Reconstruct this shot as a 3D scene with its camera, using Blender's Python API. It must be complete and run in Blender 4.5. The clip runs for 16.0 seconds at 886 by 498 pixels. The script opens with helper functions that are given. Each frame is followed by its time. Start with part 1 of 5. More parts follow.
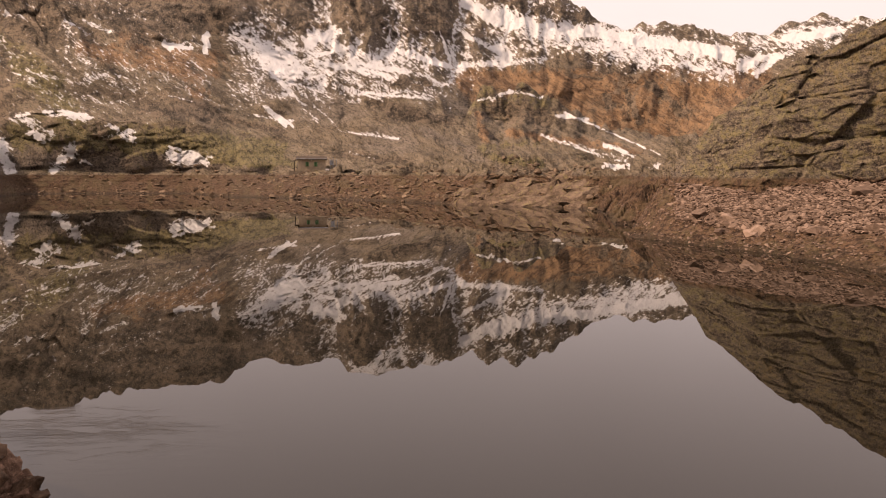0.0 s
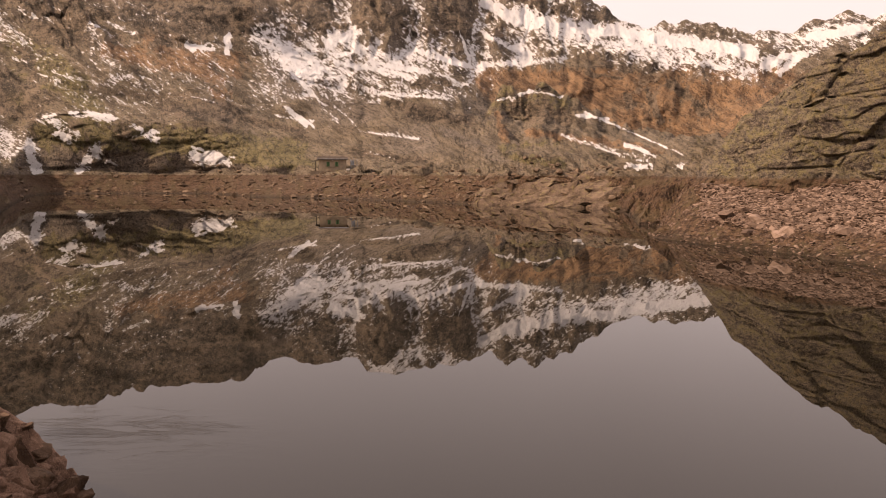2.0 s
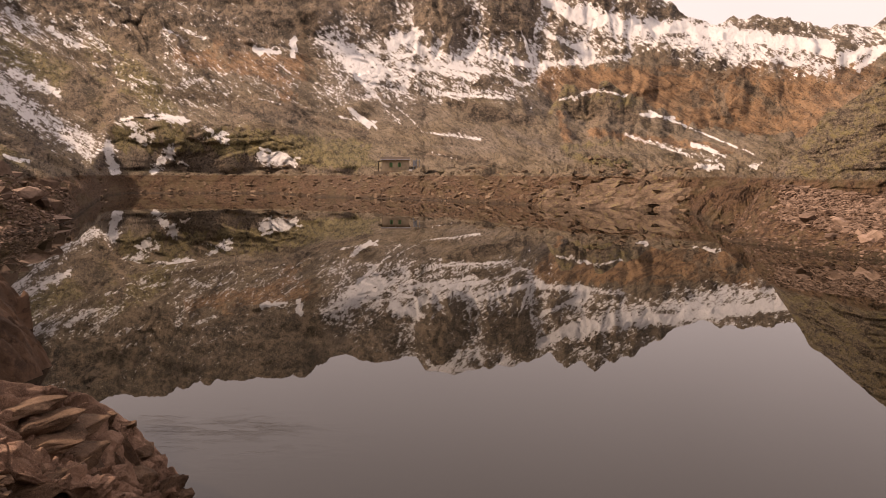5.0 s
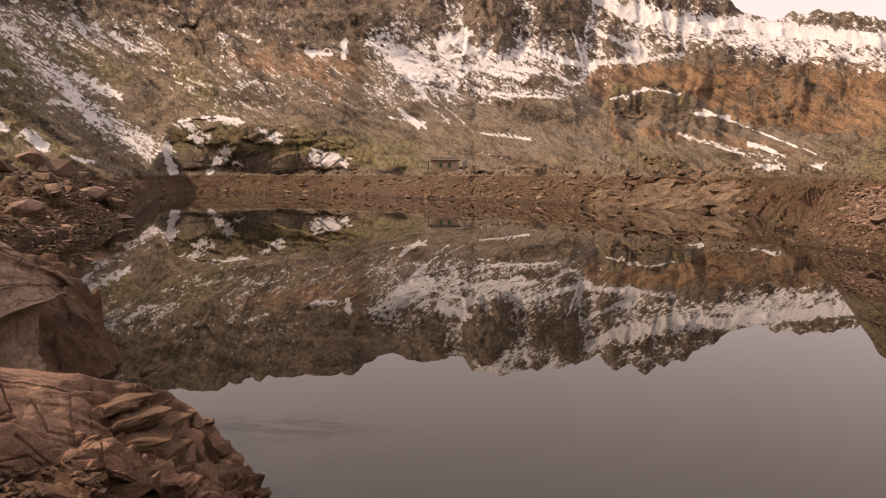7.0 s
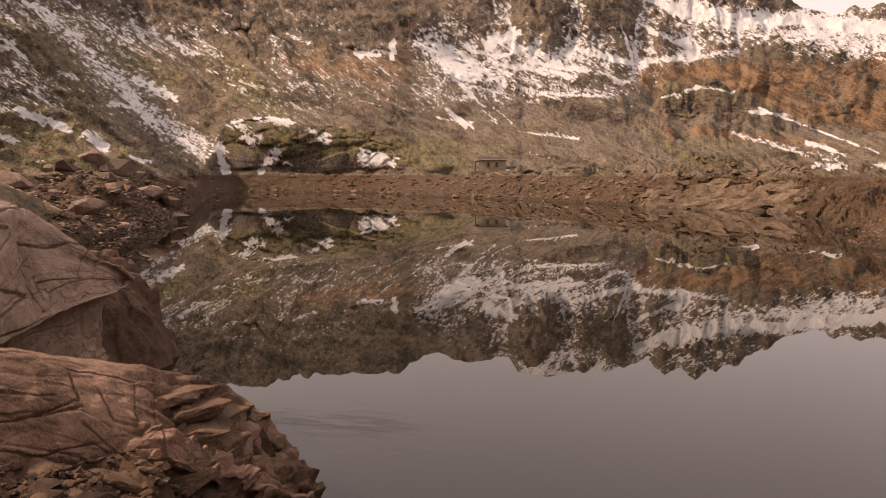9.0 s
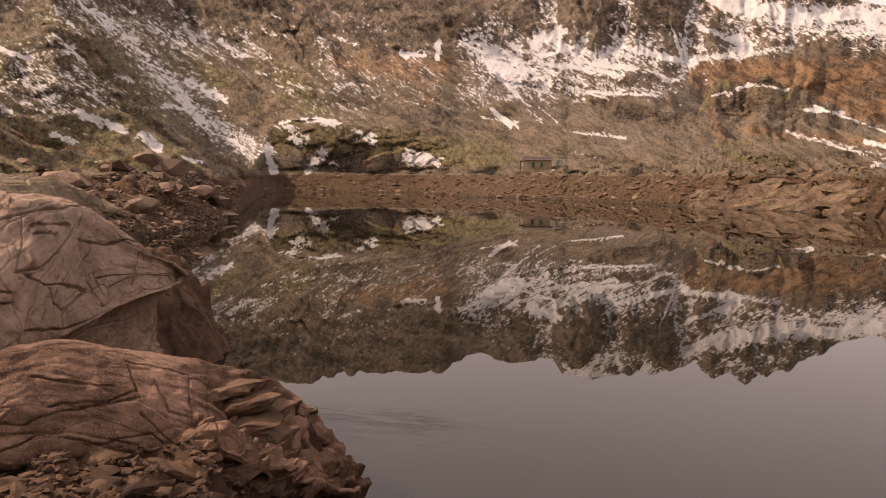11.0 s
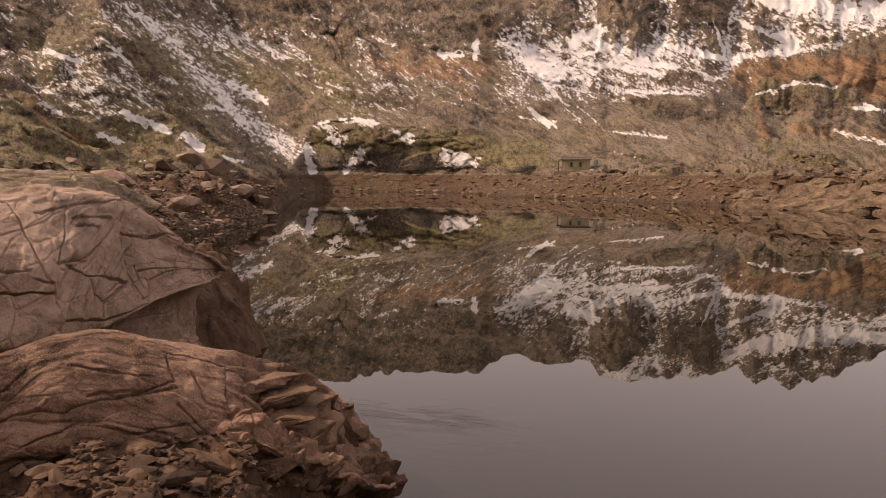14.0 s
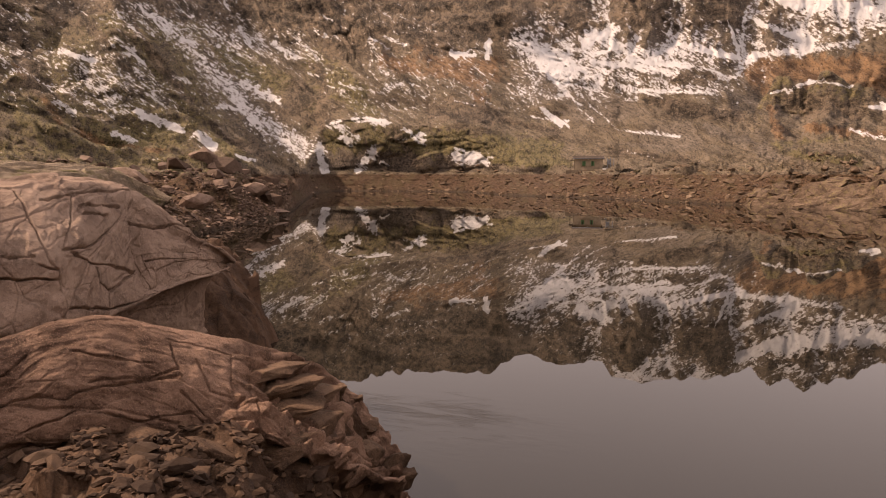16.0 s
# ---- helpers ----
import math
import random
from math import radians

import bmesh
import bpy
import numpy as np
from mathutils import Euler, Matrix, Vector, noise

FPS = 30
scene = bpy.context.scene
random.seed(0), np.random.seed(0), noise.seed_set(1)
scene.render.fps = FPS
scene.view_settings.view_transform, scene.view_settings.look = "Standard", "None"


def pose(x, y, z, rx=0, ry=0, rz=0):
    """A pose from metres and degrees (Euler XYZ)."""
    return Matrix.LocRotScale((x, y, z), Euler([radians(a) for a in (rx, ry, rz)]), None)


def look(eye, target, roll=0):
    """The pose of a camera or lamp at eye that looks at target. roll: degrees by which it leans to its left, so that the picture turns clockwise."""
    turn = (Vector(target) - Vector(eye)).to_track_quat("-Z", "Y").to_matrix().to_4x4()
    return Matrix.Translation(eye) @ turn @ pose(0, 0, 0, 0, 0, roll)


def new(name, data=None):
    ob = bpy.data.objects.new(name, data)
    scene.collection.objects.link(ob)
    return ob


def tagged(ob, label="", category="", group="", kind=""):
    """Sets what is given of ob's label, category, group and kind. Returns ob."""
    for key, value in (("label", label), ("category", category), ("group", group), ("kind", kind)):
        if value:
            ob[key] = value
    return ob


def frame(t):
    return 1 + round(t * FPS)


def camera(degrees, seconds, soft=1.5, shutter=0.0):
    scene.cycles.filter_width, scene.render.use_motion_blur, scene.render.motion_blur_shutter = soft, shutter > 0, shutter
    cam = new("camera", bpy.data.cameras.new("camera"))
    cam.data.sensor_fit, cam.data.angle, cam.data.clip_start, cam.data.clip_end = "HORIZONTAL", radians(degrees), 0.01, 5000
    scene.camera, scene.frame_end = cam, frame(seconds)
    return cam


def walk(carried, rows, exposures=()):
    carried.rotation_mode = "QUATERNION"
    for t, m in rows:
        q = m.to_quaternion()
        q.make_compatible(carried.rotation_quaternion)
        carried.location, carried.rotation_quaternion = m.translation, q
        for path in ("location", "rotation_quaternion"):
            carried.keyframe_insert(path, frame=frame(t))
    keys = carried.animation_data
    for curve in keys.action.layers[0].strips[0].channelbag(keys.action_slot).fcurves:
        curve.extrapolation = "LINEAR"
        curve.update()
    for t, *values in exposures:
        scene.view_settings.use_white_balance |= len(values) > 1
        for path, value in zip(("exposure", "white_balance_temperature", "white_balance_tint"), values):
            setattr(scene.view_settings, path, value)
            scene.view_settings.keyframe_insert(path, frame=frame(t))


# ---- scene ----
# The station S = (0, 0) is the camera's start above the near bank; bearings in degrees run from straight ahead towards
# the left.
PATH = [
    (0.0, 0.000, -0.000, 4.200, -6.208, -0.000),
    (0.5, -0.070, 0.015, 4.199, -6.210, 0.263),
    (1.0, -0.144, 0.029, 4.201, -6.214, 0.546),
    (1.5, -0.215, 0.045, 4.206, -6.216, 0.970),
    (2.0, -0.291, 0.061, 4.223, -6.215, 1.559),
    (2.5, -0.355, 0.082, 4.233, -6.214, 2.167),
    (3.0, -0.418, 0.106, 4.241, -6.206, 2.832),
    (3.5, -0.490, 0.129, 4.247, -6.210, 3.593),
    (4.0, -0.575, 0.154, 4.258, -6.209, 4.513),
    (6.5, -1.080, 0.282, 4.284, -6.174, 9.425),
    (7.0, -1.169, 0.304, 4.277, -6.174, 10.401),
    (7.5, -1.234, 0.331, 4.262, -6.176, 11.380),
    (8.0, -1.258, 0.365, 4.237, -6.172, 12.351),
    (8.5, -1.288, 0.369, 4.227, -6.165, 13.281),
    (9.0, -1.304, 0.363, 4.223, -6.171, 14.229),
    (11.5, -1.336, 0.331, 4.204, -6.169, 18.610),
    (12.0, -1.344, 0.337, 4.197, -6.165, 19.256),
    (12.5, -1.357, 0.354, 4.188, -6.160, 19.820),
    (13.0, -1.367, 0.382, 4.176, -6.151, 20.282),
    (13.5, -1.378, 0.415, 4.155, -6.152, 20.634),
    (14.0, -1.385, 0.453, 4.122, -6.156, 20.911),
    (14.5, -1.397, 0.492, 4.086, -6.152, 21.183),
    (15.0, -1.413, 0.533, 4.049, -6.155, 21.422),
    (15.5, -1.427, 0.576, 4.010, -6.161, 21.663),
    (16.0, -1.439, 0.618, 3.965, -6.160, 21.887),
]
cam = camera(65.07, 16.0, soft=0.9)
walk(cam, [(t, pose(x, y, z, 90 + pitch, 0, yaw)) for t, x, y, z, pitch, yaw in PATH],
     exposures=[(0.0, 0.22, 7600, 25), (16.0, 0.20, 7700, 26)])

# ---------------------------------------------------------------- light
SUN_BEARING, SUN_RISE = 104.0, 42.0
world = bpy.data.worlds.new("sky")
scene.world = world
world.use_nodes = True
wt = world.node_tree
sky = wt.nodes.new("ShaderNodeTexSky")
sky.sky_type = "NISHITA"
sky.sun_disc = False
sky.sun_elevation = radians(SUN_RISE)
sky.sun_rotation = radians(-SUN_BEARING)
sky.air_density, sky.dust_density, sky.ozone_density = 0.7, 6.0, 0.4
# a thin, even veil of bright cloud lies before the blue
veil = wt.nodes.new("ShaderNodeMix")
veil.data_type = "RGBA"
veil.inputs[0].default_value = 0.82
wt.links.new(sky.outputs[0], veil.inputs[6])
cloud = wt.nodes.new("ShaderNodeTexNoise")
cloud.inputs["Scale"].default_value, cloud.inputs["Detail"].default_value = 1.6, 5
shade = wt.nodes.new("ShaderNodeMix")
shade.data_type = "RGBA"
wt.links.new(cloud.outputs["Fac"], shade.inputs[0])
shade.inputs[6].default_value, shade.inputs[7].default_value = (7.6, 7.1, 7.0, 1), (9.6, 9.1, 9.0, 1)
wt.links.new(shade.outputs[2], veil.inputs[7])
wt.links.new(veil.outputs[2], wt.nodes["Background"].inputs[0])
wt.nodes["Background"].inputs[1].default_value = 0.112
sun = new("sun", bpy.data.lights.new("sun", "SUN"))
sun.data.energy, sun.data.angle, sun.data.color = 4.7, radians(3), (1.0, 0.83, 0.64)
b_, e_ = radians(SUN_BEARING), radians(SUN_RISE)
sun.matrix_world = look((-math.sin(b_) * math.cos(e_) * 50, math.cos(b_) * math.cos(e_) * 50, math.sin(e_) * 50), (0, 0, 0))


# ---------------------------------------------------------------- materials
class Nodes:
    """A short way to write node trees."""

    def __init__(self, name, rough=0.85):
        self.mat = bpy.data.materials.new(name)
        self.mat.use_nodes = True
        self.tree = self.mat.node_tree
        self.bsdf = self.tree.nodes["Principled BSDF"]
        self.bsdf.inputs["Roughness"].default_value = rough
        self.bsdf.inputs["Specular IOR Level"].default_value = 0.25
        self.geo = self.node("ShaderNodeNewGeometry")

    def node(self, kind):
        return self.tree.nodes.new(kind)

    def put(self, value, socket):
        if isinstance(value, bpy.types.NodeSocket):
            self.tree.links.new(value, socket)
        elif isinstance(value, (tuple, list)) and len(value) == 3 and socket.type == "RGBA":
            socket.default_value = (*value, 1)
        else:
            socket.default_value = value

    def noise(self, scale, detail=6.0, rough=0.6, vec=None, distort=0.0):
        n = self.node("ShaderNodeTexNoise")
        self.put(vec or self.geo.outputs["Position"], n.inputs["Vector"])
        for key, v in (("Scale", scale), ("Detail", detail), ("Roughness", rough), ("Distortion", distort)):
            n.inputs[key].default_value = v
        return n.outputs["Fac"]

    def cells(self, scale, vec=None, feature="F1", out="Distance", jitter=1.0):
        n = self.node("ShaderNodeTexVoronoi")
        n.feature = feature
        self.put(vec or self.geo.outputs["Position"], n.inputs["Vector"])
        n.inputs["Scale"].default_value = scale
        n.inputs["Randomness"].default_value = jitter
        return n.outputs[out]

    def scaled(self, x, y, z):
        n = self.node("ShaderNodeVectorMath")
        n.operation = "MULTIPLY"
        self.put(self.geo.outputs["Position"], n.inputs[0])
        n.inputs[1].default_value = (x, y, z)
        return n.outputs[0]

    def math(self, op, a, b=0.0, clamp=False):
        n = self.node("ShaderNodeMath")
        n.operation, n.use_clamp = op, clamp
        self.put(a, n.inputs[0])
        self.put(b, n.inputs[1])
        return n.outputs[0]

    def step(self, value, lo, hi, a=0.0, b=1.0):
        n = self.node("ShaderNodeMapRange")
        n.interpolation_type = "SMOOTHSTEP"
        for key, v in (("Value", value), ("From Min", lo), ("From Max", hi), ("To Min", a), ("To Max", b)):
            self.put(v, n.inputs[key])
        return n.outputs[0]

    def mix(self, fac, a, b, kind="MIX"):
        n = self.node("ShaderNodeMix")
        n.data_type, n.blend_type = "RGBA", kind
        self.put(fac, n.inputs[0])
        self.put(a, n.inputs[6])
        self.put(b, n.inputs[7])
        return n.outputs[2]

    def bump(self, height, strength, distance, normal=None):
        n = self.node("ShaderNodeBump")
        self.put(height, n.inputs["Height"])
        n.inputs["Strength"].default_value, n.inputs["Distance"].default_value = strength, distance
        if normal is not None:
            self.put(normal, n.inputs["Normal"])
        return n.outputs[0]

    def attribute(self, name):
        n = self.node("ShaderNodeAttribute")
        n.attribute_name = name
        s = self.node("ShaderNodeSeparateColor")
        self.put(n.outputs["Color"], s.inputs[0])
        return (*s.outputs, n.outputs["Alpha"])

    def random(self):
        return self.node("ShaderNodeObjectInfo").outputs["Random"]

    def done(self, colour, normal=None, rough=None):
        self.put(colour, self.bsdf.inputs["Base Color"])
        if normal is not None:
            self.put(normal, self.bsdf.inputs["Normal"])
        if rough is not None:
            self.put(rough, self.bsdf.inputs["Roughness"])
        return self.mat


def terrain_material():
    m = Nodes("mountain_ground", 0.92)
    snow, rust, bare, olive = m.attribute("cover")
    n = m.node("ShaderNodeAttribute")
    n.attribute_name = "crag"
    crags = n.outputs["Fac"]
    # mapped by bearing and rise to fit the camera's view: ledges and hollows down to blocks and stones
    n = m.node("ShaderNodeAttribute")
    n.attribute_name = "view_angles"
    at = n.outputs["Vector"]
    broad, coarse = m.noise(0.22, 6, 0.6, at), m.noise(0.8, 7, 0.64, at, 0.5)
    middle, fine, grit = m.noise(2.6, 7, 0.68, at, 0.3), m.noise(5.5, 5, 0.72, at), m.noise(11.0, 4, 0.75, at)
    n = m.node("ShaderNodeVectorMath")
    n.operation = "LENGTH"
    m.put(m.geo.outputs["Position"], n.inputs[0])
    reach = n.outputs["Value"]

    def swing(value, amount):
        return m.math("MULTIPLY", m.math("SUBTRACT", value, 0.5), amount)

    # runs of scree and drifted snow share one slant, fitted to the camera's view
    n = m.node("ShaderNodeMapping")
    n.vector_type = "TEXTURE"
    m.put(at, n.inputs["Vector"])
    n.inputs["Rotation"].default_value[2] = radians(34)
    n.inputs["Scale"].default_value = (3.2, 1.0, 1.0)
    view_slant = n.outputs[0]
    runs, threads = m.noise(2.2, 7, 0.66, view_slant, 0.6), m.noise(7.0, 6, 0.72, view_slant, 0.3)
    stones, gravel = m.noise(0.9, 6, 0.7), m.noise(3.2, 5, 0.72)
    n = m.node("ShaderNodeSeparateXYZ")
    m.put(m.geo.outputs["Normal"], n.inputs[0])
    flat = n.outputs[2]
    rock = m.mix(m.step(coarse, 0.40, 0.60), (0.055, 0.042, 0.034), (0.20, 0.166, 0.135))
    rock = m.mix(m.step(middle, 0.42, 0.62, 0.0, 0.75), rock, m.mix(m.step(fine, 0.42, 0.58), (0.08, 0.058, 0.042), (0.26, 0.208, 0.164)))
    talus = m.mix(m.step(runs, 0.38, 0.62), (0.09, 0.072, 0.05), (0.25, 0.202, 0.147))
    talus = m.mix(m.step(threads, 0.45, 0.62, 0.0, 0.6), talus, m.mix(fine, (0.09, 0.064, 0.037), (0.20, 0.146, 0.088)))
    ground = m.mix(m.step(m.math("ADD", flat, swing(middle, 0.5)), 0.5, 0.8), rock, talus)
    moss = m.mix(m.step(middle, 0.36, 0.62), (0.062, 0.053, 0.023), (0.225, 0.19, 0.088))
    moss = m.mix(m.step(fine, 0.52, 0.64, 0.0, 0.5), moss, (0.165, 0.126, 0.08))
    grass = m.mix(m.step(runs, 0.38, 0.62), (0.13, 0.073, 0.04), (0.34, 0.205, 0.11))
    ground = m.mix(m.step(m.math("ADD", olive, m.math("ADD", swing(coarse, 1.0), swing(middle, 0.8))), 0.25, 0.58, 0.0, 0.92), ground, moss)
    ground = m.mix(m.step(m.math("ADD", rust, m.math("ADD", swing(coarse, 0.9), swing(middle, 0.6))), 0.34, 0.72, 0.0, 0.92), ground, grass)
    broken = m.step(m.math("ADD", crags, m.math("ADD", swing(coarse, 0.8), swing(middle, 0.7))), 0.34, 0.58, 0.0, 0.94)
    ground = m.mix(broken, ground, m.mix(m.step(m.math("ADD", m.math("MULTIPLY", coarse, 0.5), m.math("MULTIPLY", middle, 0.5)), 0.42, 0.60), (0.036, 0.028, 0.020), (0.23, 0.175, 0.125)))
    scree = m.mix(m.step(threads, 0.38, 0.62), (0.12, 0.098, 0.077), (0.27, 0.226, 0.185))
    ground = m.mix(m.step(m.math("ADD", m.math("MULTIPLY", crags, -1.0), swing(runs, 1.0)), 0.25, 0.6, 0.0, 0.75), ground, scree)
    # shade in cracks and holes between stones, put in as near-black colour; pale stones between
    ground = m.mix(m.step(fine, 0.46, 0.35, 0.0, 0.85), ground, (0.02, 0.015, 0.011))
    ground = m.mix(m.step(fine, 0.54, 0.66, 0.0, 0.5), ground, m.mix(coarse, (0.20, 0.16, 0.11), (0.42, 0.34, 0.26)))
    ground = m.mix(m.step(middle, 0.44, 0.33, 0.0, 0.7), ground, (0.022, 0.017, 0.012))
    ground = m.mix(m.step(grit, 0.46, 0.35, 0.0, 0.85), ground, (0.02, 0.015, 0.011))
    ground = m.mix(m.step(grit, 0.54, 0.66, 0.0, 0.5), ground, (0.32, 0.262, 0.20))
    shingle = m.mix(m.step(gravel, 0.38, 0.62), (0.036, 0.021, 0.013), (0.16, 0.098, 0.062))
    shingle = m.mix(m.step(stones, 0.50, 0.64, 0.0, 0.6), shingle, (0.115, 0.078, 0.04))
    shingle = m.mix(m.step(coarse, 0.50, 0.60, 0.0, 0.55), shingle, m.mix(gravel, (0.05, 0.038, 0.02), (0.17, 0.13, 0.07)))
    ground = m.mix(m.step(m.math("ADD", bare, swing(middle, 0.8)), 0.35, 0.65), ground, shingle)
    n = m.node("ShaderNodeSeparateXYZ")
    m.put(m.geo.outputs["Position"], n.inputs[0])
    wet = m.step(m.math("ADD", n.outputs[2], m.math("MULTIPLY", stones, 0.8)), 0.45, 1.0, 0.62, 0.0)
    ground = m.mix(wet, ground, (0.03, 0.022, 0.014))
    drift = m.math("ADD", m.math("ADD", swing(runs, 0.9), swing(threads, 0.9)), swing(fine, 0.7))
    lying = m.step(m.math("ADD", m.math("ADD", snow, drift), m.math("MULTIPLY", m.math("SUBTRACT", flat, 0.6), 0.3)), 0.45, 0.60)
    # small leftovers in every hollow
    specks = m.math("ADD", m.math("ADD", m.math("MULTIPLY", m.noise(6.0, 4, 0.7, view_slant, 0.4), 0.5), m.math("MULTIPLY", middle, 0.5)), m.math("MULTIPLY", snow, 0.40))
    lying = m.math("MAXIMUM", lying, m.step(specks, 0.665, 0.705))
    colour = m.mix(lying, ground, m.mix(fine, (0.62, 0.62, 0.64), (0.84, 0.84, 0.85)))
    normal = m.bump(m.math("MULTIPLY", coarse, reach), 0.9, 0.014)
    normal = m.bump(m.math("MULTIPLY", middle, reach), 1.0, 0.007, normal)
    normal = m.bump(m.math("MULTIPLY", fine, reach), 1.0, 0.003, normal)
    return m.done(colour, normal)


def granite_material(name, dark, light, lichen=0.0, tint=(0.16, 0.15, 0.07), joints=0.0):
    m = Nodes(name, 0.82)
    big, mid, grain = m.noise(0.9, 6, 0.6), m.noise(5.0, 8, 0.68), m.noise(70.0, 4, 0.75)
    c = m.mix(m.step(big, 0.36, 0.64), dark, light)
    c = m.mix(m.step(m.noise(2.4, 9, 0.72, distort=0.6), 0.50, 0.62, 0.0, 0.6), c, tuple(v * 0.62 for v in dark))
    c = m.mix(m.step(mid, 0.50, 0.64, 0.0, 0.5), c, tuple(min(1, v * 1.25) for v in light))
    if lichen:
        c = m.mix(m.step(m.noise(1.6, 9, 0.75), 0.60 - lichen, 0.70 - lichen, 0.0, 0.85), c, m.mix(mid, tuple(v * 0.5 for v in tint), tuple(v * 1.5 for v in tint)))
    # crystals, dark and pale
    c = m.mix(m.step(grain, 0.52, 0.66, 0.0, 0.6), c, tuple(v * 1.55 for v in light))
    c = m.mix(m.step(m.noise(95.0, 3, 0.7), 0.55, 0.68, 0.0, 0.7), c, tuple(v * 0.35 for v in dark))
    normal = m.bump(m.noise(2.2, 8, 0.68), 0.6, 0.10)
    normal = m.bump(mid, 1.0, 0.07, normal)
    normal = m.bump(m.noise(22.0, 6, 0.7), 0.9, 0.022, normal)
    normal = m.bump(grain, 0.6, 0.008, normal)
    if joints:
        # fine joints, sunk by the bump, their inner shade put into the colour
        warp = m.node("ShaderNodeVectorMath")
        warp.operation = "MULTIPLY_ADD"
        bent = m.node("ShaderNodeTexNoise")
        m.put(m.geo.outputs["Position"], bent.inputs["Vector"])
        bent.inputs["Scale"].default_value = 1.3
        m.put(bent.outputs["Color"], warp.inputs[0])
        warp.inputs[1].default_value = (0.7, 0.7, 0.7)
        m.put(m.scaled(0.8, 0.55, 1.5), warp.inputs[2])
        line = m.step(m.cells(joints, warp.outputs[0], "DISTANCE_TO_EDGE"), 0.0, 0.014)
        line = m.math("MAXIMUM", line, m.step(m.noise(0.9 * joints, 3), 0.50, 0.56))
        c = m.mix(m.math("MULTIPLY", m.math("SUBTRACT", 1.0, line), 0.55), c, tuple(v * 0.4 for v in dark))
        normal = m.bump(line, 0.8, 0.06, normal)
    return m.done(c, normal)


def stone_material(name, dark, light):
    """Loose stones, each with its own shade."""
    m = Nodes(name, 0.85)
    own = m.random()
    island = m.geo.outputs["Random Per Island"]
    pick = m.math("FRACT", m.math("ADD", own, island))
    c = m.mix(pick, dark, light)
    c = m.mix(m.step(m.noise(3.0, 7, 0.7), 0.4, 0.7, 0.0, 0.6), c, tuple(v * 0.6 for v in dark))
    normal = m.bump(m.noise(9.0, 6, 0.65), 0.6, 0.06)
    return m.done(c, normal)


def plain_material(name, colour, rough=0.7, metal=0.0, vary=0.25, scale=3.0):
    m = Nodes(name, rough)
    m.bsdf.inputs["Metallic"].default_value = metal
    n = m.noise(scale, 7, 0.65)
    c = m.mix(m.step(n, 0.38, 0.62), tuple(v * (1 - vary) for v in colour), tuple(min(1, v * (1 + vary)) for v in colour))
    return m.done(c, m.bump(n, 0.3, 0.02))


def water_material():
    m = Nodes("lake_water", 0.008)
    m.bsdf.inputs["IOR"].default_value = 1.44
    m.bsdf.inputs["Specular IOR Level"].default_value = 0.5
    murk = m.mix(m.noise(0.08, 4), (0.008, 0.007, 0.005), (0.013, 0.011, 0.008))
    # a breath of wind roughens one tongue of the surface close to the bank
    n = m.node("ShaderNodeMapping")
    m.put(m.geo.outputs["Position"], n.inputs["Vector"])
    n.inputs["Rotation"].default_value[2] = radians(34)
    n.inputs["Scale"].default_value = (0.4, 1.3, 1.0)
    streak = m.noise(1.0, 7, 0.66, n.outputs[0], 0.8)
    n = m.node("ShaderNodeVectorMath")
    n.operation = "DISTANCE"
    m.put(m.scaled(0.62, 1.0, 0.0), n.inputs[0])
    n.inputs[1].default_value = (-5.4 * 0.62, 10.6, 0)
    near = m.step(n.outputs["Value"], 0.2, 2.0, 1.0, 0.0)
    ruffle = m.math("MULTIPLY", near, m.step(streak, 0.44, 0.60))
    wave = m.noise(0.6, 3, 0.5, m.scaled(1.0, 0.35, 1.0))
    normal = m.bump(wave, 0.02, 0.05)
    ripple = m.math("MULTIPLY", m.noise(5.0, 4, 0.6, m.scaled(0.6, 1.6, 1.0)), ruffle)
    normal = m.bump(ripple, 0.09, 0.05, normal)
    return m.done(murk, normal, m.math("ADD", 0.008, m.math("MULTIPLY", ruffle, 0.03)))


TERRAIN = terrain_material()
GRANITE = granite_material("pink_granite", (0.10, 0.056, 0.037), (0.315, 0.2, 0.145))
SLAB = granite_material("grey_pink_granite", (0.20, 0.137, 0.104), (0.36, 0.262, 0.205))
MOSSROCK = granite_material("mossy_bedrock", (0.12, 0.09, 0.062), (0.33, 0.262, 0.19), 0.08, (0.17, 0.15, 0.06))
BANK = granite_material("brown_bank", (0.045, 0.026, 0.016), (0.12, 0.07, 0.044))
RUBBLE = stone_material("rubble_stone", (0.075, 0.048, 0.034), (0.27, 0.192, 0.15))
SHINGLE = stone_material("shore_stone", (0.075, 0.05, 0.033), (0.25, 0.18, 0.125))
PEBBLE = stone_material("near_stone", (0.03, 0.017, 0.011), (0.125, 0.077, 0.049))
WATER = water_material()
PLASTER = plain_material("grey_plaster", (0.31, 0.255, 0.19), 0.9, 0, 0.15, 1.2)
MASONRY = stone_material("masonry", (0.15, 0.12, 0.09), (0.28, 0.23, 0.175))
ROOFING = plain_material("roof_sheet", (0.06, 0.045, 0.036), 0.9, 0.0, 0.3, 2.0)
GREEN = plain_material("green_paint", (0.06, 0.16, 0.07), 0.6, 0, 0.15)
DARK = plain_material("dark_timber", (0.035, 0.026, 0.02), 0.8)
ZINC = plain_material("blue_grey_metal", (0.22, 0.24, 0.27), 0.5, 0.3)
WHITE = plain_material("white_enamel", (0.75, 0.73, 0.70), 0.5, 0, 0.05)


